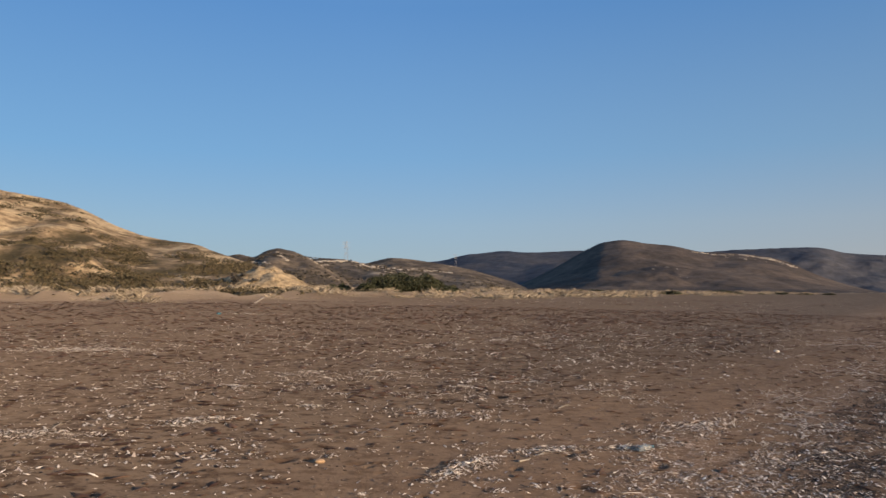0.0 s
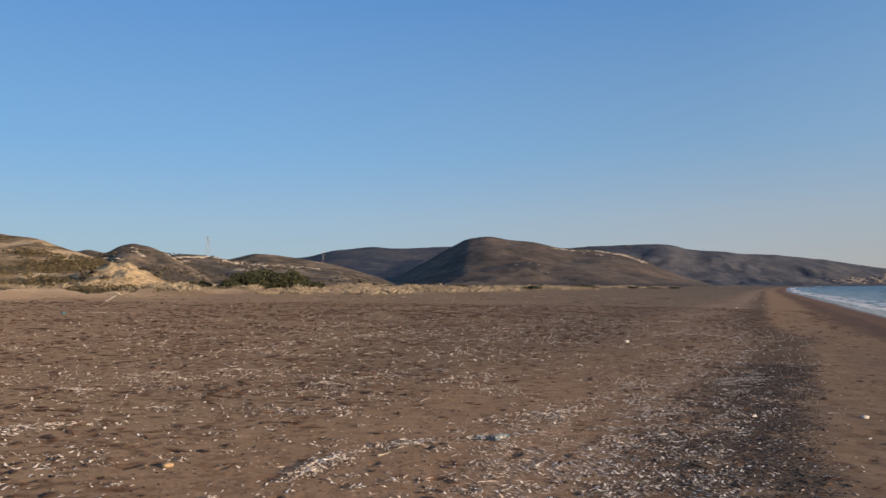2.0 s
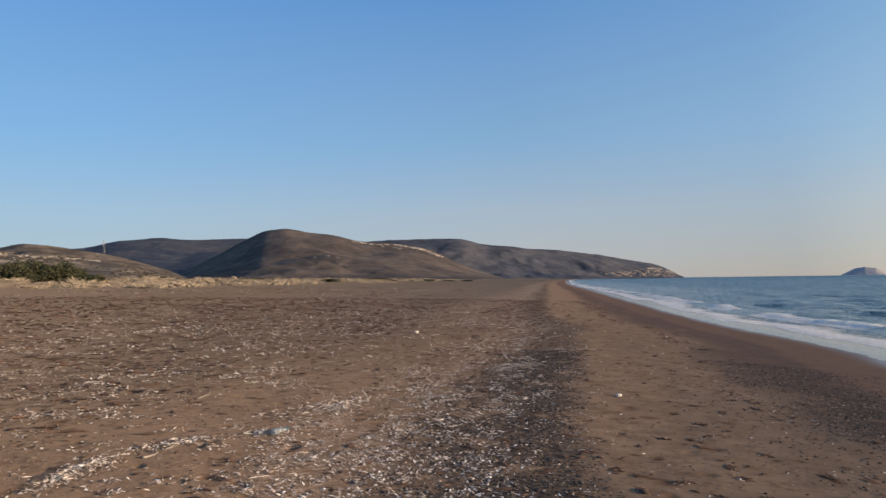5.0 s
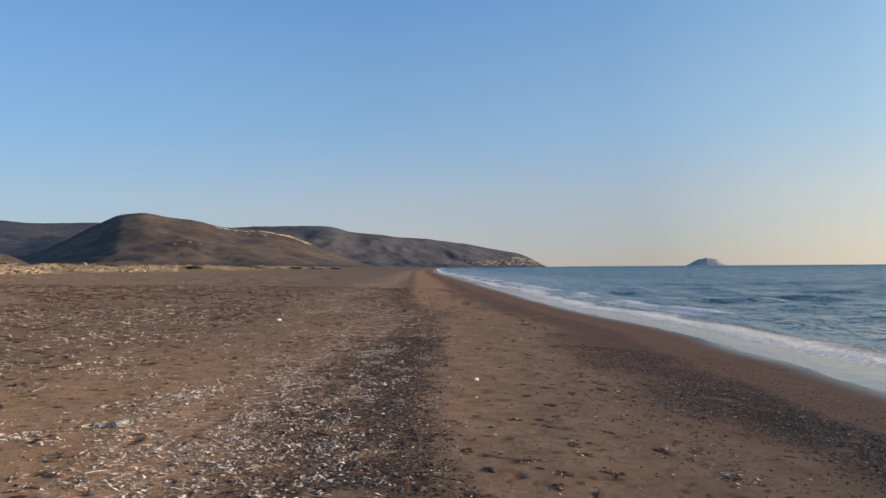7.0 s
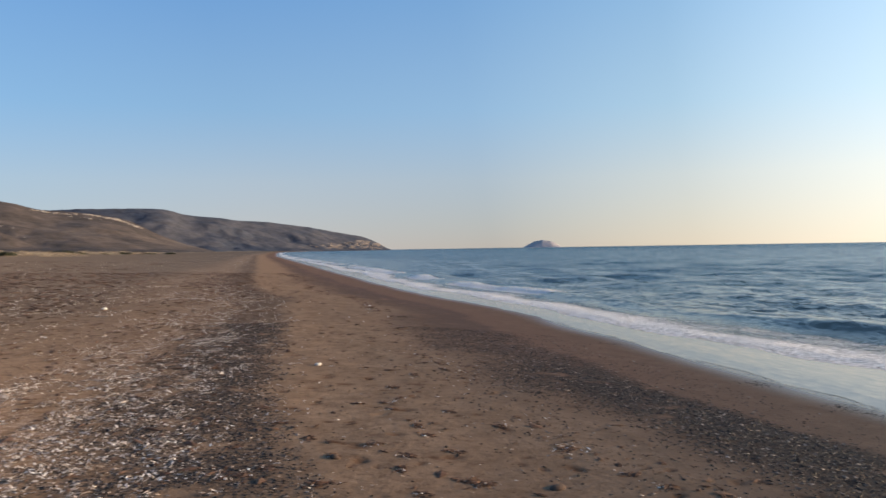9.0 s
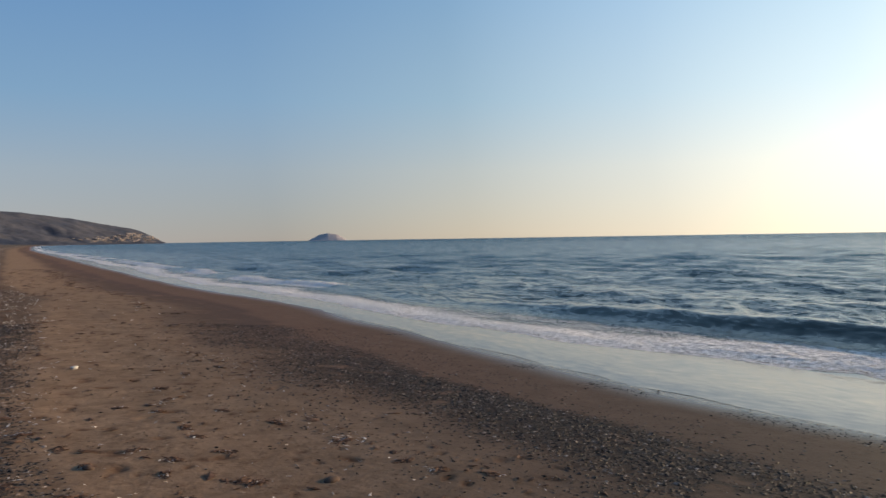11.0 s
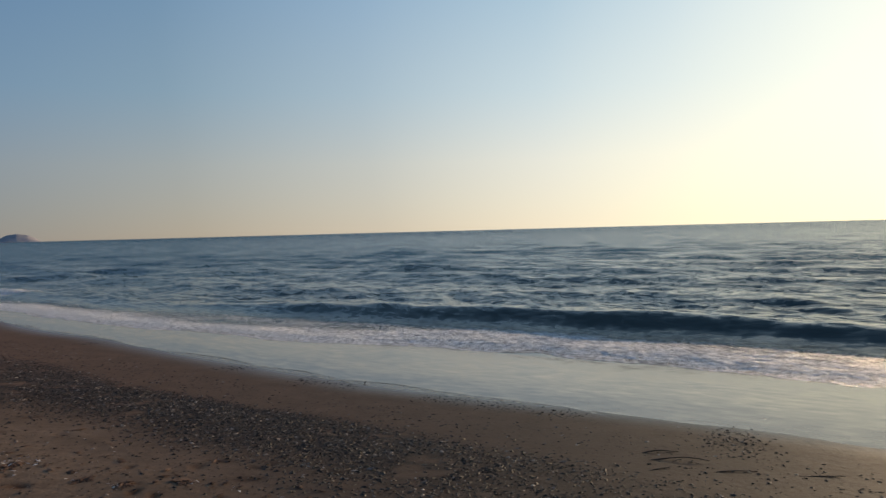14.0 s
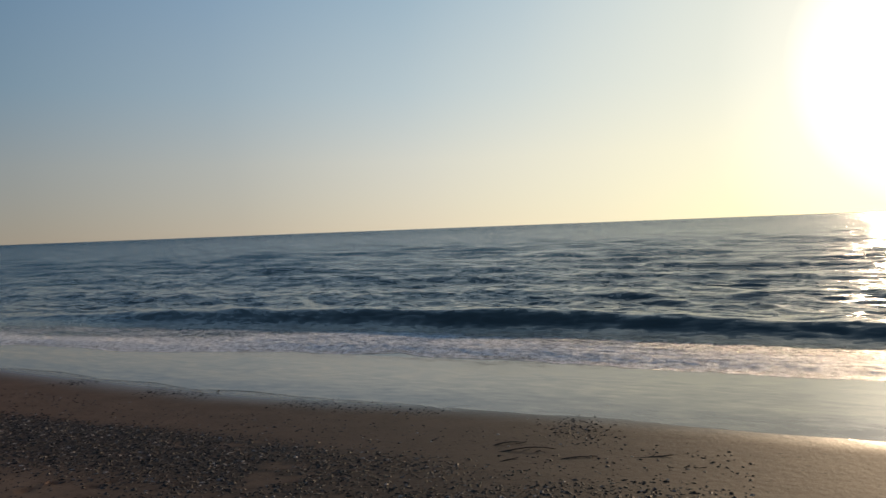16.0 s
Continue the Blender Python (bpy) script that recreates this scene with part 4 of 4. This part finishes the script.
def mast(az, dist, base_z, height):
    root = new("power_mast")
    mx, my = ray_point(az, dist)
    root.location = (mx, my, base_z)
    root.rotation_euler = (0, 0, radians(25))
    for sx in (-1, 1):
        for sy in (-1, 1):
            beam("leg", (sx * 1.9, sy * 1.9, 0), (sx * 0.45, sy * 0.45, height), 0.1, root)
    for k in range(6):
        z0, z1 = height * k / 6, height * (k + 1) / 6
        w0, w1 = 1.9 - 1.45 * k / 6, 1.9 - 1.45 * (k + 1) / 6
        beam("brace", (-w0, -w0, z0), (w1, -w1, z1), 0.06, root)
        beam("brace", (w0, -w0, z0), (-w1, -w1, z1), 0.06, root)
    for z in (0.78, 0.88, 0.97):
        beam("crossarm", (-3.2, 0, height * z), (3.2, 0, height * z), 0.16, root)
    return tagged(root, "thin grey steel lattice power mast", "mast", "power masts")


mast(-7.35, 600, 22.0, 1.62 + 600 * math.tan(radians(4.0)) - 22.0)
mast(0.95, 930, 26.0, 1.62 + 930 * math.tan(radians(3.05)) - 26.0)


# ---- flotsam on the beach ----
def sow(count, far, az0, az1, keep_chance, seed, near=4.2):
    g = np.random.default_rng(seed)
    r = np.sqrt(near ** 2 + (far ** 2 - near ** 2) * g.random(count))
    a = np.radians(az0 + (az1 - az0) * g.random(count))
    x, y = HUB[0] + r * np.sin(a), HUB[1] + r * np.cos(a)
    d, u = shore(x, y)
    ok = g.random(count) < keep_chance(x, y, d, u)
    x, y, d, u = x[ok], y[ok], d[ok], u[ok]
    return np.stack([x, y, ground_height(x, y, d, u)], -1), d, u, g


def wrack_chance(x, y, d, u):
    patch = 0.45 * fbm(u / 1.5, d / 0.5, 101, 3) + 0.55 * fbm(x / 0.22, y / 0.22, 102, 3)
    line = smooth(7.4, 8.5, d) * (1 - smooth(9.3, 11.4, d + 3 * (fbm(u / 6, d / 3, 103, 2) - 0.5)))
    thin = smooth(9, 11, d) * (1 - smooth(15, 26, d)) * smooth(0.56, 0.66, fbm(x / 0.9, y / 0.9, 105, 4)) * 0.13
    stripe = smooth(0.62, 0.7, fbm(u / 6, d / 1.2, 107, 2)) * smooth(16, 19, d) * (1 - smooth(30, 46, d)) * 0.3
    return 0.5 * line * smooth(0.5, 0.57, patch) + 0.03 * line + 0.07 * smooth(6.7, 7.3, d) * (1 - smooth(8.0, 8.8, d)) * smooth(0.4, 0.55, patch) + thin + stripe * smooth(0.45, 0.65, patch) + 0.006 * smooth(3.5, 5, d) + 0.06 * np.exp(-((d - 4.6 - 1.0 * (fbm(u / 2, d * 0, 113, 3) - 0.5)) / 0.16) ** 2) * smooth(0.35, 0.6, fbm(u / 1.3, d * 0 + 4, 114, 2)) + 0.018 * smooth(11, 14, d) * (1 - smooth(26, 45, d))


def sizes_of(g, n, low, high, flat, power=2.0, long=1.5):
    k = (low + (high - low) * g.random((n, 1)) ** power)
    return k * np.array([[long, 1.0, flat]]) * (0.7 + 0.6 * g.random((n, 3)))


for name, count, near, far, low_size, high_size, seed in (("shell_and_chip_litter", 560000, 4.2, 15, 0.003, 0.012, 201), ("strewn_litter", 620000, 15, 46, 0.005, 0.019, 211)):
    at, d, u, g = sow(count, far, -42, 100 if near < 10 else 60, lambda x, y, d, u: wrack_chance(x, y, d, u) * (1 - smooth(22, 46, np.hypot(x, y))), seed, near)
    size = sizes_of(g, len(at), low_size, high_size, 0.32, 2.3, 2.7) * np.interp(d, [10.5, 13], [1.0, 1.4])[:, None]
    tagged(scatter(name, at + np.array([0, 0, 0.004]), size, (FLAKE_V, FLAKE_F), PALE, 0.55, 0.5, seed), "bleached shell, reed and wood chips strewn in drifts", "beach litter", kind="stuff")
at, d, u, g = sow(16000, 28, -42, 62, lambda x, y, d, u: np.clip(wrack_chance(x, y, d, u) * 0.8, 0, 0.5) * (1 - smooth(14, 22, d)) + 0.06 * smooth(10, 13, d), 206)
at = at[:760]
tufts = np.repeat(at, 28, 0)
spread = np.repeat(0.02 + 0.06 * g.random((len(at), 1)) ** 1.5, 28, 0)
tufts = tufts + np.concatenate([g.normal(size=(len(tufts), 2)) * spread * (1.4, 1.0), 0.006 + 0.02 * g.random((len(tufts), 1))], 1)
tagged(scatter("reed_clots", tufts, sizes_of(g, len(tufts), 0.0025, 0.009, 0.35, 1.6, 2.8), (FLAKE_V, FLAKE_F), CLOT, 0.5, 0.5, 36), "matted clots of bleached reed and shell", "beach litter", kind="stuff")
at, d, u, g = sow(130000, 125, -42, 40, lambda x, y, d, u: 0.4 * wrack_chance(x, y, d, u) + 0.14 * smooth(14, 20, d) * smooth(0.56, 0.68, fbm(x / 2.5, y / 2.5, 109, 4)) * (1 - smooth(62, 75, d)), 202, 24)
tagged(scatter("far_litter", at + np.array([0, 0, 0.01]), sizes_of(g, len(at), 0.012, 0.05, 0.3), (FLAKE_V, FLAKE_F), PALE, 0.4, 0.3, 32), "pale litter farther along the beach", "beach litter", kind="stuff")
at, d, u, g = sow(9000, 30, -42, 62, lambda x, y, d, u: 0.6 * wrack_chance(x, y, d, u), 203)
at = at[:520]
reed = np.concatenate([0.02 + 0.07 * g.random((len(at), 1)) ** 2, np.repeat(0.0025 + 0.003 * g.random((len(at), 1)), 2, 1)], 1)
tagged(scatter("reed_litter", at + np.array([0, 0, 0.01]), reed, (STICK_V, STICK_F), PALE, 0.12, 0.15, 33), "bleached reed stalks among the litter", "reeds", kind="stuff")


def pebble_chance(x, y, d, u):
    wander = fbm(u / 4, d / 4, 21, 3) - 0.5
    low = smooth(1.7, 2.3, d + 1.2 * wander) * (1 - smooth(3.2, 4.5, d + 1.6 * wander)) * (0.15 + 0.35 * smooth(-7, -3, u) + 0.5 * smooth(-2.0, 0.8, u)) * (1 - 0.7 * smooth(4, 9, u)) * smooth(0.3, 0.55, fbm(x / 0.5, y / 0.5, 31, 3) + 0.12)
    high = smooth(6.7, 7.4, d + wander) * (1 - smooth(7.8, 9.5, d + 1.2 * wander)) * smooth(0.3, 0.6, fbm(x / 0.5, y / 0.5, 33, 3) + 0.12)
    edge = 0.3 * np.exp(-((d - 0.15 - 0.5 * wander) / 0.25) ** 2) * smooth(0.52, 0.66, fbm(u / 1.1, d * 0 + 2, 36, 2))
    return np.clip(low + 0.9 * high + 0.012 * smooth(3, 5, d) + 0.05 * smooth(0.5, 1.2, d) * (1 - smooth(4.5, 6, d)) + edge + 0.5 * np.exp(-((x - 7.9) / 0.5) ** 2 - ((y + 2.2) / 0.28) ** 2), 0, 1)


at, d, u, g = sow(680000, 18, -42, 118, pebble_chance, 204)
at = at[:75000]
tagged(scatter("pebbles", at + np.array([0, 0, 0.001]), sizes_of(g, len(at), 0.004, 0.0175, 0.55, 1.9, 1.4), (FLAKE_V, FLAKE_F), STONE, 0.25, 0.4, 34), "dark grey pebbles in bands along the beach", "pebbles", kind="stuff")
# seaweed near the wash; larger flakes inland stand in for shaded footprints
at, d, u, g = sow(260000, 60, -42, 108, lambda x, y, d, u: (0.085 + 0.4 * (1 - smooth(0, 3, u)) * (1 - smooth(6, 7.5, d)) * smooth(0.5, 0.64, fbm(u / 0.9, d / 0.35, 119, 3))) * smooth(3.2, 4.4, d) + 0.35 * smooth(6.9, 8.2, d) * (1 - smooth(9.3, 11.4, d)) + 0.3 * smooth(11, 15, d) * (1 - smooth(26, 60, d)) * smooth(0.3, 0.75, fbm(x / 2.2, y / 2.2, 111, 3)) * (1 - 0.6 * smooth(20, 55, np.hypot(x, y)))
                  + 0.9 * np.exp(-((d - 4.6 - 1.0 * (fbm(u / 2, d * 0, 113, 3) - 0.5)) / 0.14) ** 2) * smooth(0.35, 0.6, fbm(u / 1.3, d * 0 + 4, 114, 2)), 205)
at = at[:22000]
tagged(scatter("weed_and_dent_flakes", at + np.array([0, 0, 0.008]), sizes_of(g, len(at), 0.01, 0.042, 0.2, 2.2, 1.9) * np.interp(np.hypot(at[:, 0], at[:, 1]), [6, 40], [1, 2.0])[:, None] * np.interp(d[:len(at)], [10, 14], [1.0, 1.5])[:, None], (FLAKE_V, FLAKE_F), WEED, 0.16, 0.3, 35), "dark dry seaweed scraps, with flakes for shaded footprints inland", "seaweed", kind="stuff")


# carries the dent-shade flakes on up the far beach
at, d, u, g = sow(30000, 120, -42, 34, lambda x, y, d, u: 0.3 * smooth(14, 20, d) * (1 - smooth(60, 74, d)) * smooth(0.4, 0.6, fbm(x / 5, y / 5, 117, 3)), 209, 38)
at = at[:3600]
tagged(scatter("far_dent_flakes", at + np.array([0, 0, 0.01]), sizes_of(g, len(at), 0.05, 0.2, 0.12, 2.0, 2.0), (FLAKE_V, FLAKE_F), WEED, 0.1, 0.3, 37), "dark flakes far up the beach, in place of shaded dents", "seaweed", kind="stuff")


# ---- single things on the sand ----
def part(name, bm, material, parent, label=""):
    me = bpy.data.meshes.new(name)
    bm.to_mesh(me)
    bm.free()
    me.materials.append(material)
    ob = new(name, me)
    ob.parent = parent
    return tagged(ob, label)


def plain(name, rgb, roughness=0.6, grain_scale=40):
    return island_material(name, [(0.0, tuple(0.85 * c for c in rgb)), (1.0, rgb)], roughness, grain_scale)


FOAM_BLOCK, PLASTIC, BLUE, DRIFT, DARK_STONE = plain("white_foam", (0.5, 0.475, 0.44), 0.8), plain("clear_plastic", (0.4, 0.43, 0.45), 0.25), plain("blue_plastic", (0.05, 0.16, 0.22), 0.4), plain("driftwood", (0.43, 0.375, 0.315), 0.85, 25), plain("dark_stone", (0.072, 0.046, 0.034), 0.95)
clear = PLASTIC.node_tree.nodes["Principled BSDF"]
clear.inputs["Transmission Weight"].default_value = 0.7
TAN_STONE = plain("tan_stone", (0.42, 0.28, 0.17), 0.85)


def rest(ob, x, y, turn=0.0, sink=0.0, tip=0.0):
    ob.matrix_basis = pose(x, y, float(ground_at(x, y)[0]) - sink, tip, 0, turn)
    return ob


def lump(name, material, size, seed, label, category, rounding=2, dent=0.28):
    g = np.random.default_rng(seed)
    bm = bmesh.new()
    bmesh.ops.create_icosphere(bm, subdivisions=rounding, radius=1.0)
    for v in bm.verts:
        k = 1 + dent * (noise.noise(v.co * 1.3 + Vector((seed, 0, 0))) + 0.4 * noise.noise(v.co * 3.1))
        v.co = Vector((v.co.x * size[0] * k, v.co.y * size[1] * k, (v.co.z * k + 0.62) * size[2]))
    me = bpy.data.meshes.new(name)
    bm.to_mesh(me)
    bm.free()
    me.polygons.foreach_set("use_smooth", np.full(len(me.polygons), True))
    me.materials.append(material)
    return tagged(new(name, me), label, category)


def driftwood(seed, length, thick, material=None, label="bleached driftwood branch lying on the sand", group="driftwood on the beach"):
    """A bent, tapering branch with two broken side shoots."""
    g = np.random.default_rng(seed)
    root = new("driftwood")

    def limb(name, start, way, span, radius, parent):
        way, n, ringn = Vector(way).normalized(), 7, 7
        side = way.orthogonal().normalized()
        up = way.cross(side)
        v = []
        bend = [g.normal() * 0.05 * span, g.normal() * 0.02 * span]
        for k in range(ringn):
            q = k / (ringn - 1)
            c = Vector(start) + way * span * q + side * bend[0] * math.sin(q * 3.1) + up * bend[1] * math.sin(q * 5)
            r = radius * (1 - 0.6 * q) * (0.85 + 0.3 * g.random())
            v += [c + (side * math.cos(a) + up * math.sin(a)) * r for a in np.linspace(0, 2 * math.pi, n + 1)[:-1]]
        bm = bmesh.new()
        vs = [bm.verts.new(p) for p in v]
        for a, b, c, d in grid_faces(ringn, n, True):
            bm.faces.new([vs[a], vs[b], vs[c], vs[d]])
        bm.faces.new(vs[:n][::-1]), bm.faces.new(vs[-n:])
        return part(name, bm, material or DRIFT, parent)

    limb("branch", (-length / 2, 0, thick), (1, 0.05, 0), length, thick, root)
    limb("shoot", (-length * 0.1, 0, thick), (1, 0.9, 0.12), length * 0.28, thick * 0.5, root)
    limb("shoot", (length * 0.15, 0, thick), (1, -0.8, 0.1), length * 0.2, thick * 0.4, root)
    return tagged(root, label, "driftwood", group)


branches = [driftwood(300 + k, 0.26 + 0.1 * k, 0.005 + 0.0016 * k) for k in range(4)]
g = np.random.default_rng(71)
at, d, u, g = sow(2600, 30, -34, 45, lambda x, y, d, u: 0.14 * wrack_chance(x, y, d, u) + 0.02 * smooth(9, 12, d), 207)
spots = [(2.6, 12.02), (1.71, 10.78), (-4.42, 8.73), (0.9, 7.6)] + [(p[0], p[1]) for p in at[:14]]
for k, (x, y) in enumerate(spots):
    turn = 360 * g.random()
    if k < 4:
        rest(branches[k], x, y, turn)
    else:
        rest(copy_thing(branches[k % 4], pose(0, 0, 0)), x, y, turn)

stones = [lump("stone", (TAN_STONE, DARK_STONE, FOAM_BLOCK)[k % 3], (0.055, 0.042, 0.024), 320 + k, ("tan rounded stone half sunk in sand", "dark wet-looking stone on the sand", "white bleached stone on the sand")[k % 3], "stone") for k in range(3)]
rest(stones[0], -1.18, 7.28, 20), rest(stones[1], 4.23, 4.76, 80, 0.015), rest(stones[2], 7.2, 8.84, 10)
at, d, u, g = sow(1500, 26, -34, 100, lambda x, y, d, u: 0.05 * smooth(3.5, 5, d), 208)
for k, p in enumerate(at[:32]):
    made = rest(copy_thing(stones[k % 3], pose(0, 0, 0)), p[0], p[1], 360 * g.random(), 0.014)
    made.scale = (0.3 + 0.5 * g.random(), 0.3 + 0.4 * g.random(), 0.3 + 0.25 * g.random())
rest(lump("stone", DARK_STONE, (0.085, 0.055, 0.026), 331, "dark stone lying alone on brown sand", "stone"), 5.0, 3.17, 15, 0.02)
rest(lump("foam_block", FOAM_BLOCK, (0.1, 0.07, 0.045), 332, "white block of weathered packing foam", "foam block", 2, 0.12), 9.13, 20.76, 30)


def bottle(material, label):
    root = new("plastic_bottle")
    n, v = 14, []
    outline = [(0.0, 0.0), (0.030, 0.002), (0.033, 0.01), (0.033, 0.06), (0.029, 0.075), (0.032, 0.09), (0.033, 0.15), (0.026, 0.18), (0.012, 0.20), (0.012, 0.215)]
    bm = bmesh.new()
    ringed = [[bm.verts.new((h, r * math.cos(a) * (1 + 0.12 * math.sin(h * 60)), r * math.sin(a) + 0.03)) for a in np.linspace(0, 2 * math.pi, n + 1)[:-1]] for r, h in outline]
    for p, q in zip(ringed, ringed[1:]):
        for k in range(n):
            bm.faces.new((p[k], p[(k + 1) % n], q[(k + 1) % n], q[k]))
    body = part("body", bm, material, root)
    bm = bmesh.new()
    bmesh.ops.create_cone(bm, cap_ends=True, segments=14, radius1=0.0145, radius2=0.0145, depth=0.018, matrix=pose(0.222, 0, 0.03, 0, 90, 0))
    part("cap", bm, BLUE, root, "blue screw cap")
    return tagged(root, label, "bottle")


rest(bottle(PLASTIC, "crushed clear plastic bottle with a blue cap"), 2.0, 7.85, 35)
rest(bottle(BLUE, "faded blue plastic bottle on the sand"), -11.25, 37.68, 70).scale = (1.4, 1.4, 1.4)


def heap(x, y, length, width, turn, pieces, seed, label):
    """A drift of bleached reed and shell, piled low."""
    g = np.random.default_rng(seed)
    k = g.normal(size=(pieces, 2)) * (length / 3.2, width / 3.2)
    c, s = math.cos(radians(turn)), math.sin(radians(turn))
    px, py = x + k[:, 0] * c - k[:, 1] * s, y + k[:, 0] * s + k[:, 1] * c
    high = 0.025 * np.exp(-(k[:, 0] / length * 2) ** 2 - (k[:, 1] / width * 2) ** 2) * g.random(pieces)
    at = np.stack([px, py, ground_at(px, py) + high + 0.004], -1)
    root = new("litter_heap")
    chips = scatter("chip_drift", np.repeat(at, 3, 0) + g.normal(size=(pieces * 3, 3)) * (0.03, 0.03, 0.004), sizes_of(g, pieces * 3, 0.003, 0.0105, 0.35, 2.0, 2.2), (FLAKE_V, FLAKE_F), CLOT, 0.6, 0.5, seed)
    n = pieces // 7
    reeds = scatter("reed_drift", at[:n] + np.array([0, 0, 0.012]), np.concatenate([0.015 + 0.035 * g.random((n, 1)), np.full((n, 2), 0.003)], 1), (STICK_V, STICK_F), PALE, 0.2, 0.15, seed + 1, False, radians(turn) + g.normal(size=n) * 0.6)
    for ob in (chips, reeds):
        ob.parent = root
        tagged(ob, kind="stuff")
    return tagged(root, label, "litter heap", "litter heaps")


for k, (x, y, length, width, turn, pieces) in enumerate([(-4.58, 8.2, 1.5, 0.5, 5, 420), (-2.95, 9.28, 0.7, 0.35, 20, 200), (-8.54, 18.08, 2.6, 1.0, 10, 900), (-3.32, 12.26, 0.6, 0.25, 0, 120), (-2.5, 14.36, 0.5, 0.3, 15, 90),
                                                         (-1.27, 14.69, 0.5, 0.3, 0, 90), (-1.86, 10.45, 0.4, 0.2, 0, 80), (0.34, 12.76, 0.4, 0.2, 0, 70), (0.2, 7.1, 1.0, 0.25, 55, 340), (1.11, 7.89, 0.8, 0.25, 10, 200), (3.16, 9.39, 1.2, 0.5, 40, 260),
                                                         (2.0, 8.0, 0.5, 0.3, 20, 140), (-9.96, 38.78, 3.4, 0.9, 8, 380), (16.8, 33.2, 1.6, 1.0, 50, 180)]):
    heap(x, y, length, width, turn, pieces, 400 + 3 * k, "low drift of bleached reeds and shell bits")



def weed_clump(x, y, spread, seed):
    """A small matted clump of dry weed with a few bleached bits caught in it."""
    g = np.random.default_rng(seed)
    root = new("weed_clump")
    turn = g.random() * 3.14
    for name, count, low_size, high_size, material, lift in (("weed_mat", 56, 0.006, 0.024, WEED, 0.009), ("pale_bits", 5 + int(12 * g.random()), 0.004, 0.011, PALE, 0.014)):
        k = g.normal(size=(count, 2)) * (spread, spread * 0.5)
        if name == "pale_bits":
            k = k + g.normal(size=2) * spread * 0.8
        px, py = x + k[:, 0] * math.cos(turn) - k[:, 1] * math.sin(turn), y + k[:, 0] * math.sin(turn) + k[:, 1] * math.cos(turn)
        at = np.stack([px, py, ground_at(px, py) + 0.002 + lift * g.random(count) * np.exp(-(k[:, 0] / spread) ** 2)], -1)
        ob = scatter(name, at, sizes_of(g, count, low_size, high_size, 0.28, 1.6, 1.8), (FLAKE_V, FLAKE_F), material, 0.16, 0.4, seed + 7)
        ob.parent = root
        tagged(ob, kind="stuff")
    return tagged(root, "small dark clump of dry seaweed with bleached bits", "seaweed", "seaweed clumps")


clumps = [(4.49, 5.44), (4.26, 4.82), (5.13, 4.31), (6.5, 6.37), (5.98, 5.95), (5.86, 6.38), (6.93, 6.97), (5.38, 4.87), (4.42, 4.2), (4.74, 4.43), (4.12, 3.66), (4.76, 4.89), (6.01, 3.77), (5.69, 2.97), (4.64, 6.11), (4.94, 6.81),
          (3.68, 4.91), (3.71, 4.3), (4.66, 3.55), (4.61, 3.69), (6.26, 4.7), (6.35, 5.48), (5.59, 5.2), (8.77, 8.21), (8.55, 7.62), (7.86, 7.52), (3.84, 5.58), (3.44, 4.88), (5.62, 2.61), (5.71, 2.23)]
g = np.random.default_rng(83)
for k, (x, y) in enumerate(clumps):
    weed_clump(x, y, 0.03 + 0.04 * g.random(), 700 + 11 * k)
WET_WOOD = plain("wet_wood", (0.075, 0.05, 0.037), 0.7, 25)
for k, (x, y, length, turn) in enumerate([(7.4, -1.4, 0.34, -80), (7.09, -1.5, 0.5, -95), (6.8, -1.29, 0.24, -60), (6.81, -1.89, 0.36, -85), (6.41, -2.68, 0.3, -100), (6.77, -2.53, 0.34, -88)]):
    rest(driftwood(340 + k, length, 0.007, WET_WOOD, "dark wet branch half sunk in damp sand", "wet branches near the wash"), x, y, turn, 0.006)

# timber at the dune foot
for (x, y, span, turn, lift) in ((-19.8, 88.0, 1.9, 8, 0.0), (-13.7, 56.3, 1.1, 60, 24.0)):
    plank = new("plank")
    bm = bmesh.new()
    bmesh.ops.create_cube(bm, size=1.0, matrix=Matrix.Diagonal((span, 0.16, 0.05, 1)))
    bmesh.ops.bevel(bm, geom=bm.edges[:], offset=0.012, segments=1, affect="EDGES")
    part("board", bm, DRIFT, plank)
    plank.matrix_basis = pose(x, y, float(ground_at(x, y)[0]) + 0.03 + 0.5 * span * math.sin(radians(lift)), 0, -lift, turn)
    tagged(plank, "pale weathered plank near the dry grass" if lift == 0 else "weathered plank propped up on the sand", "plank")
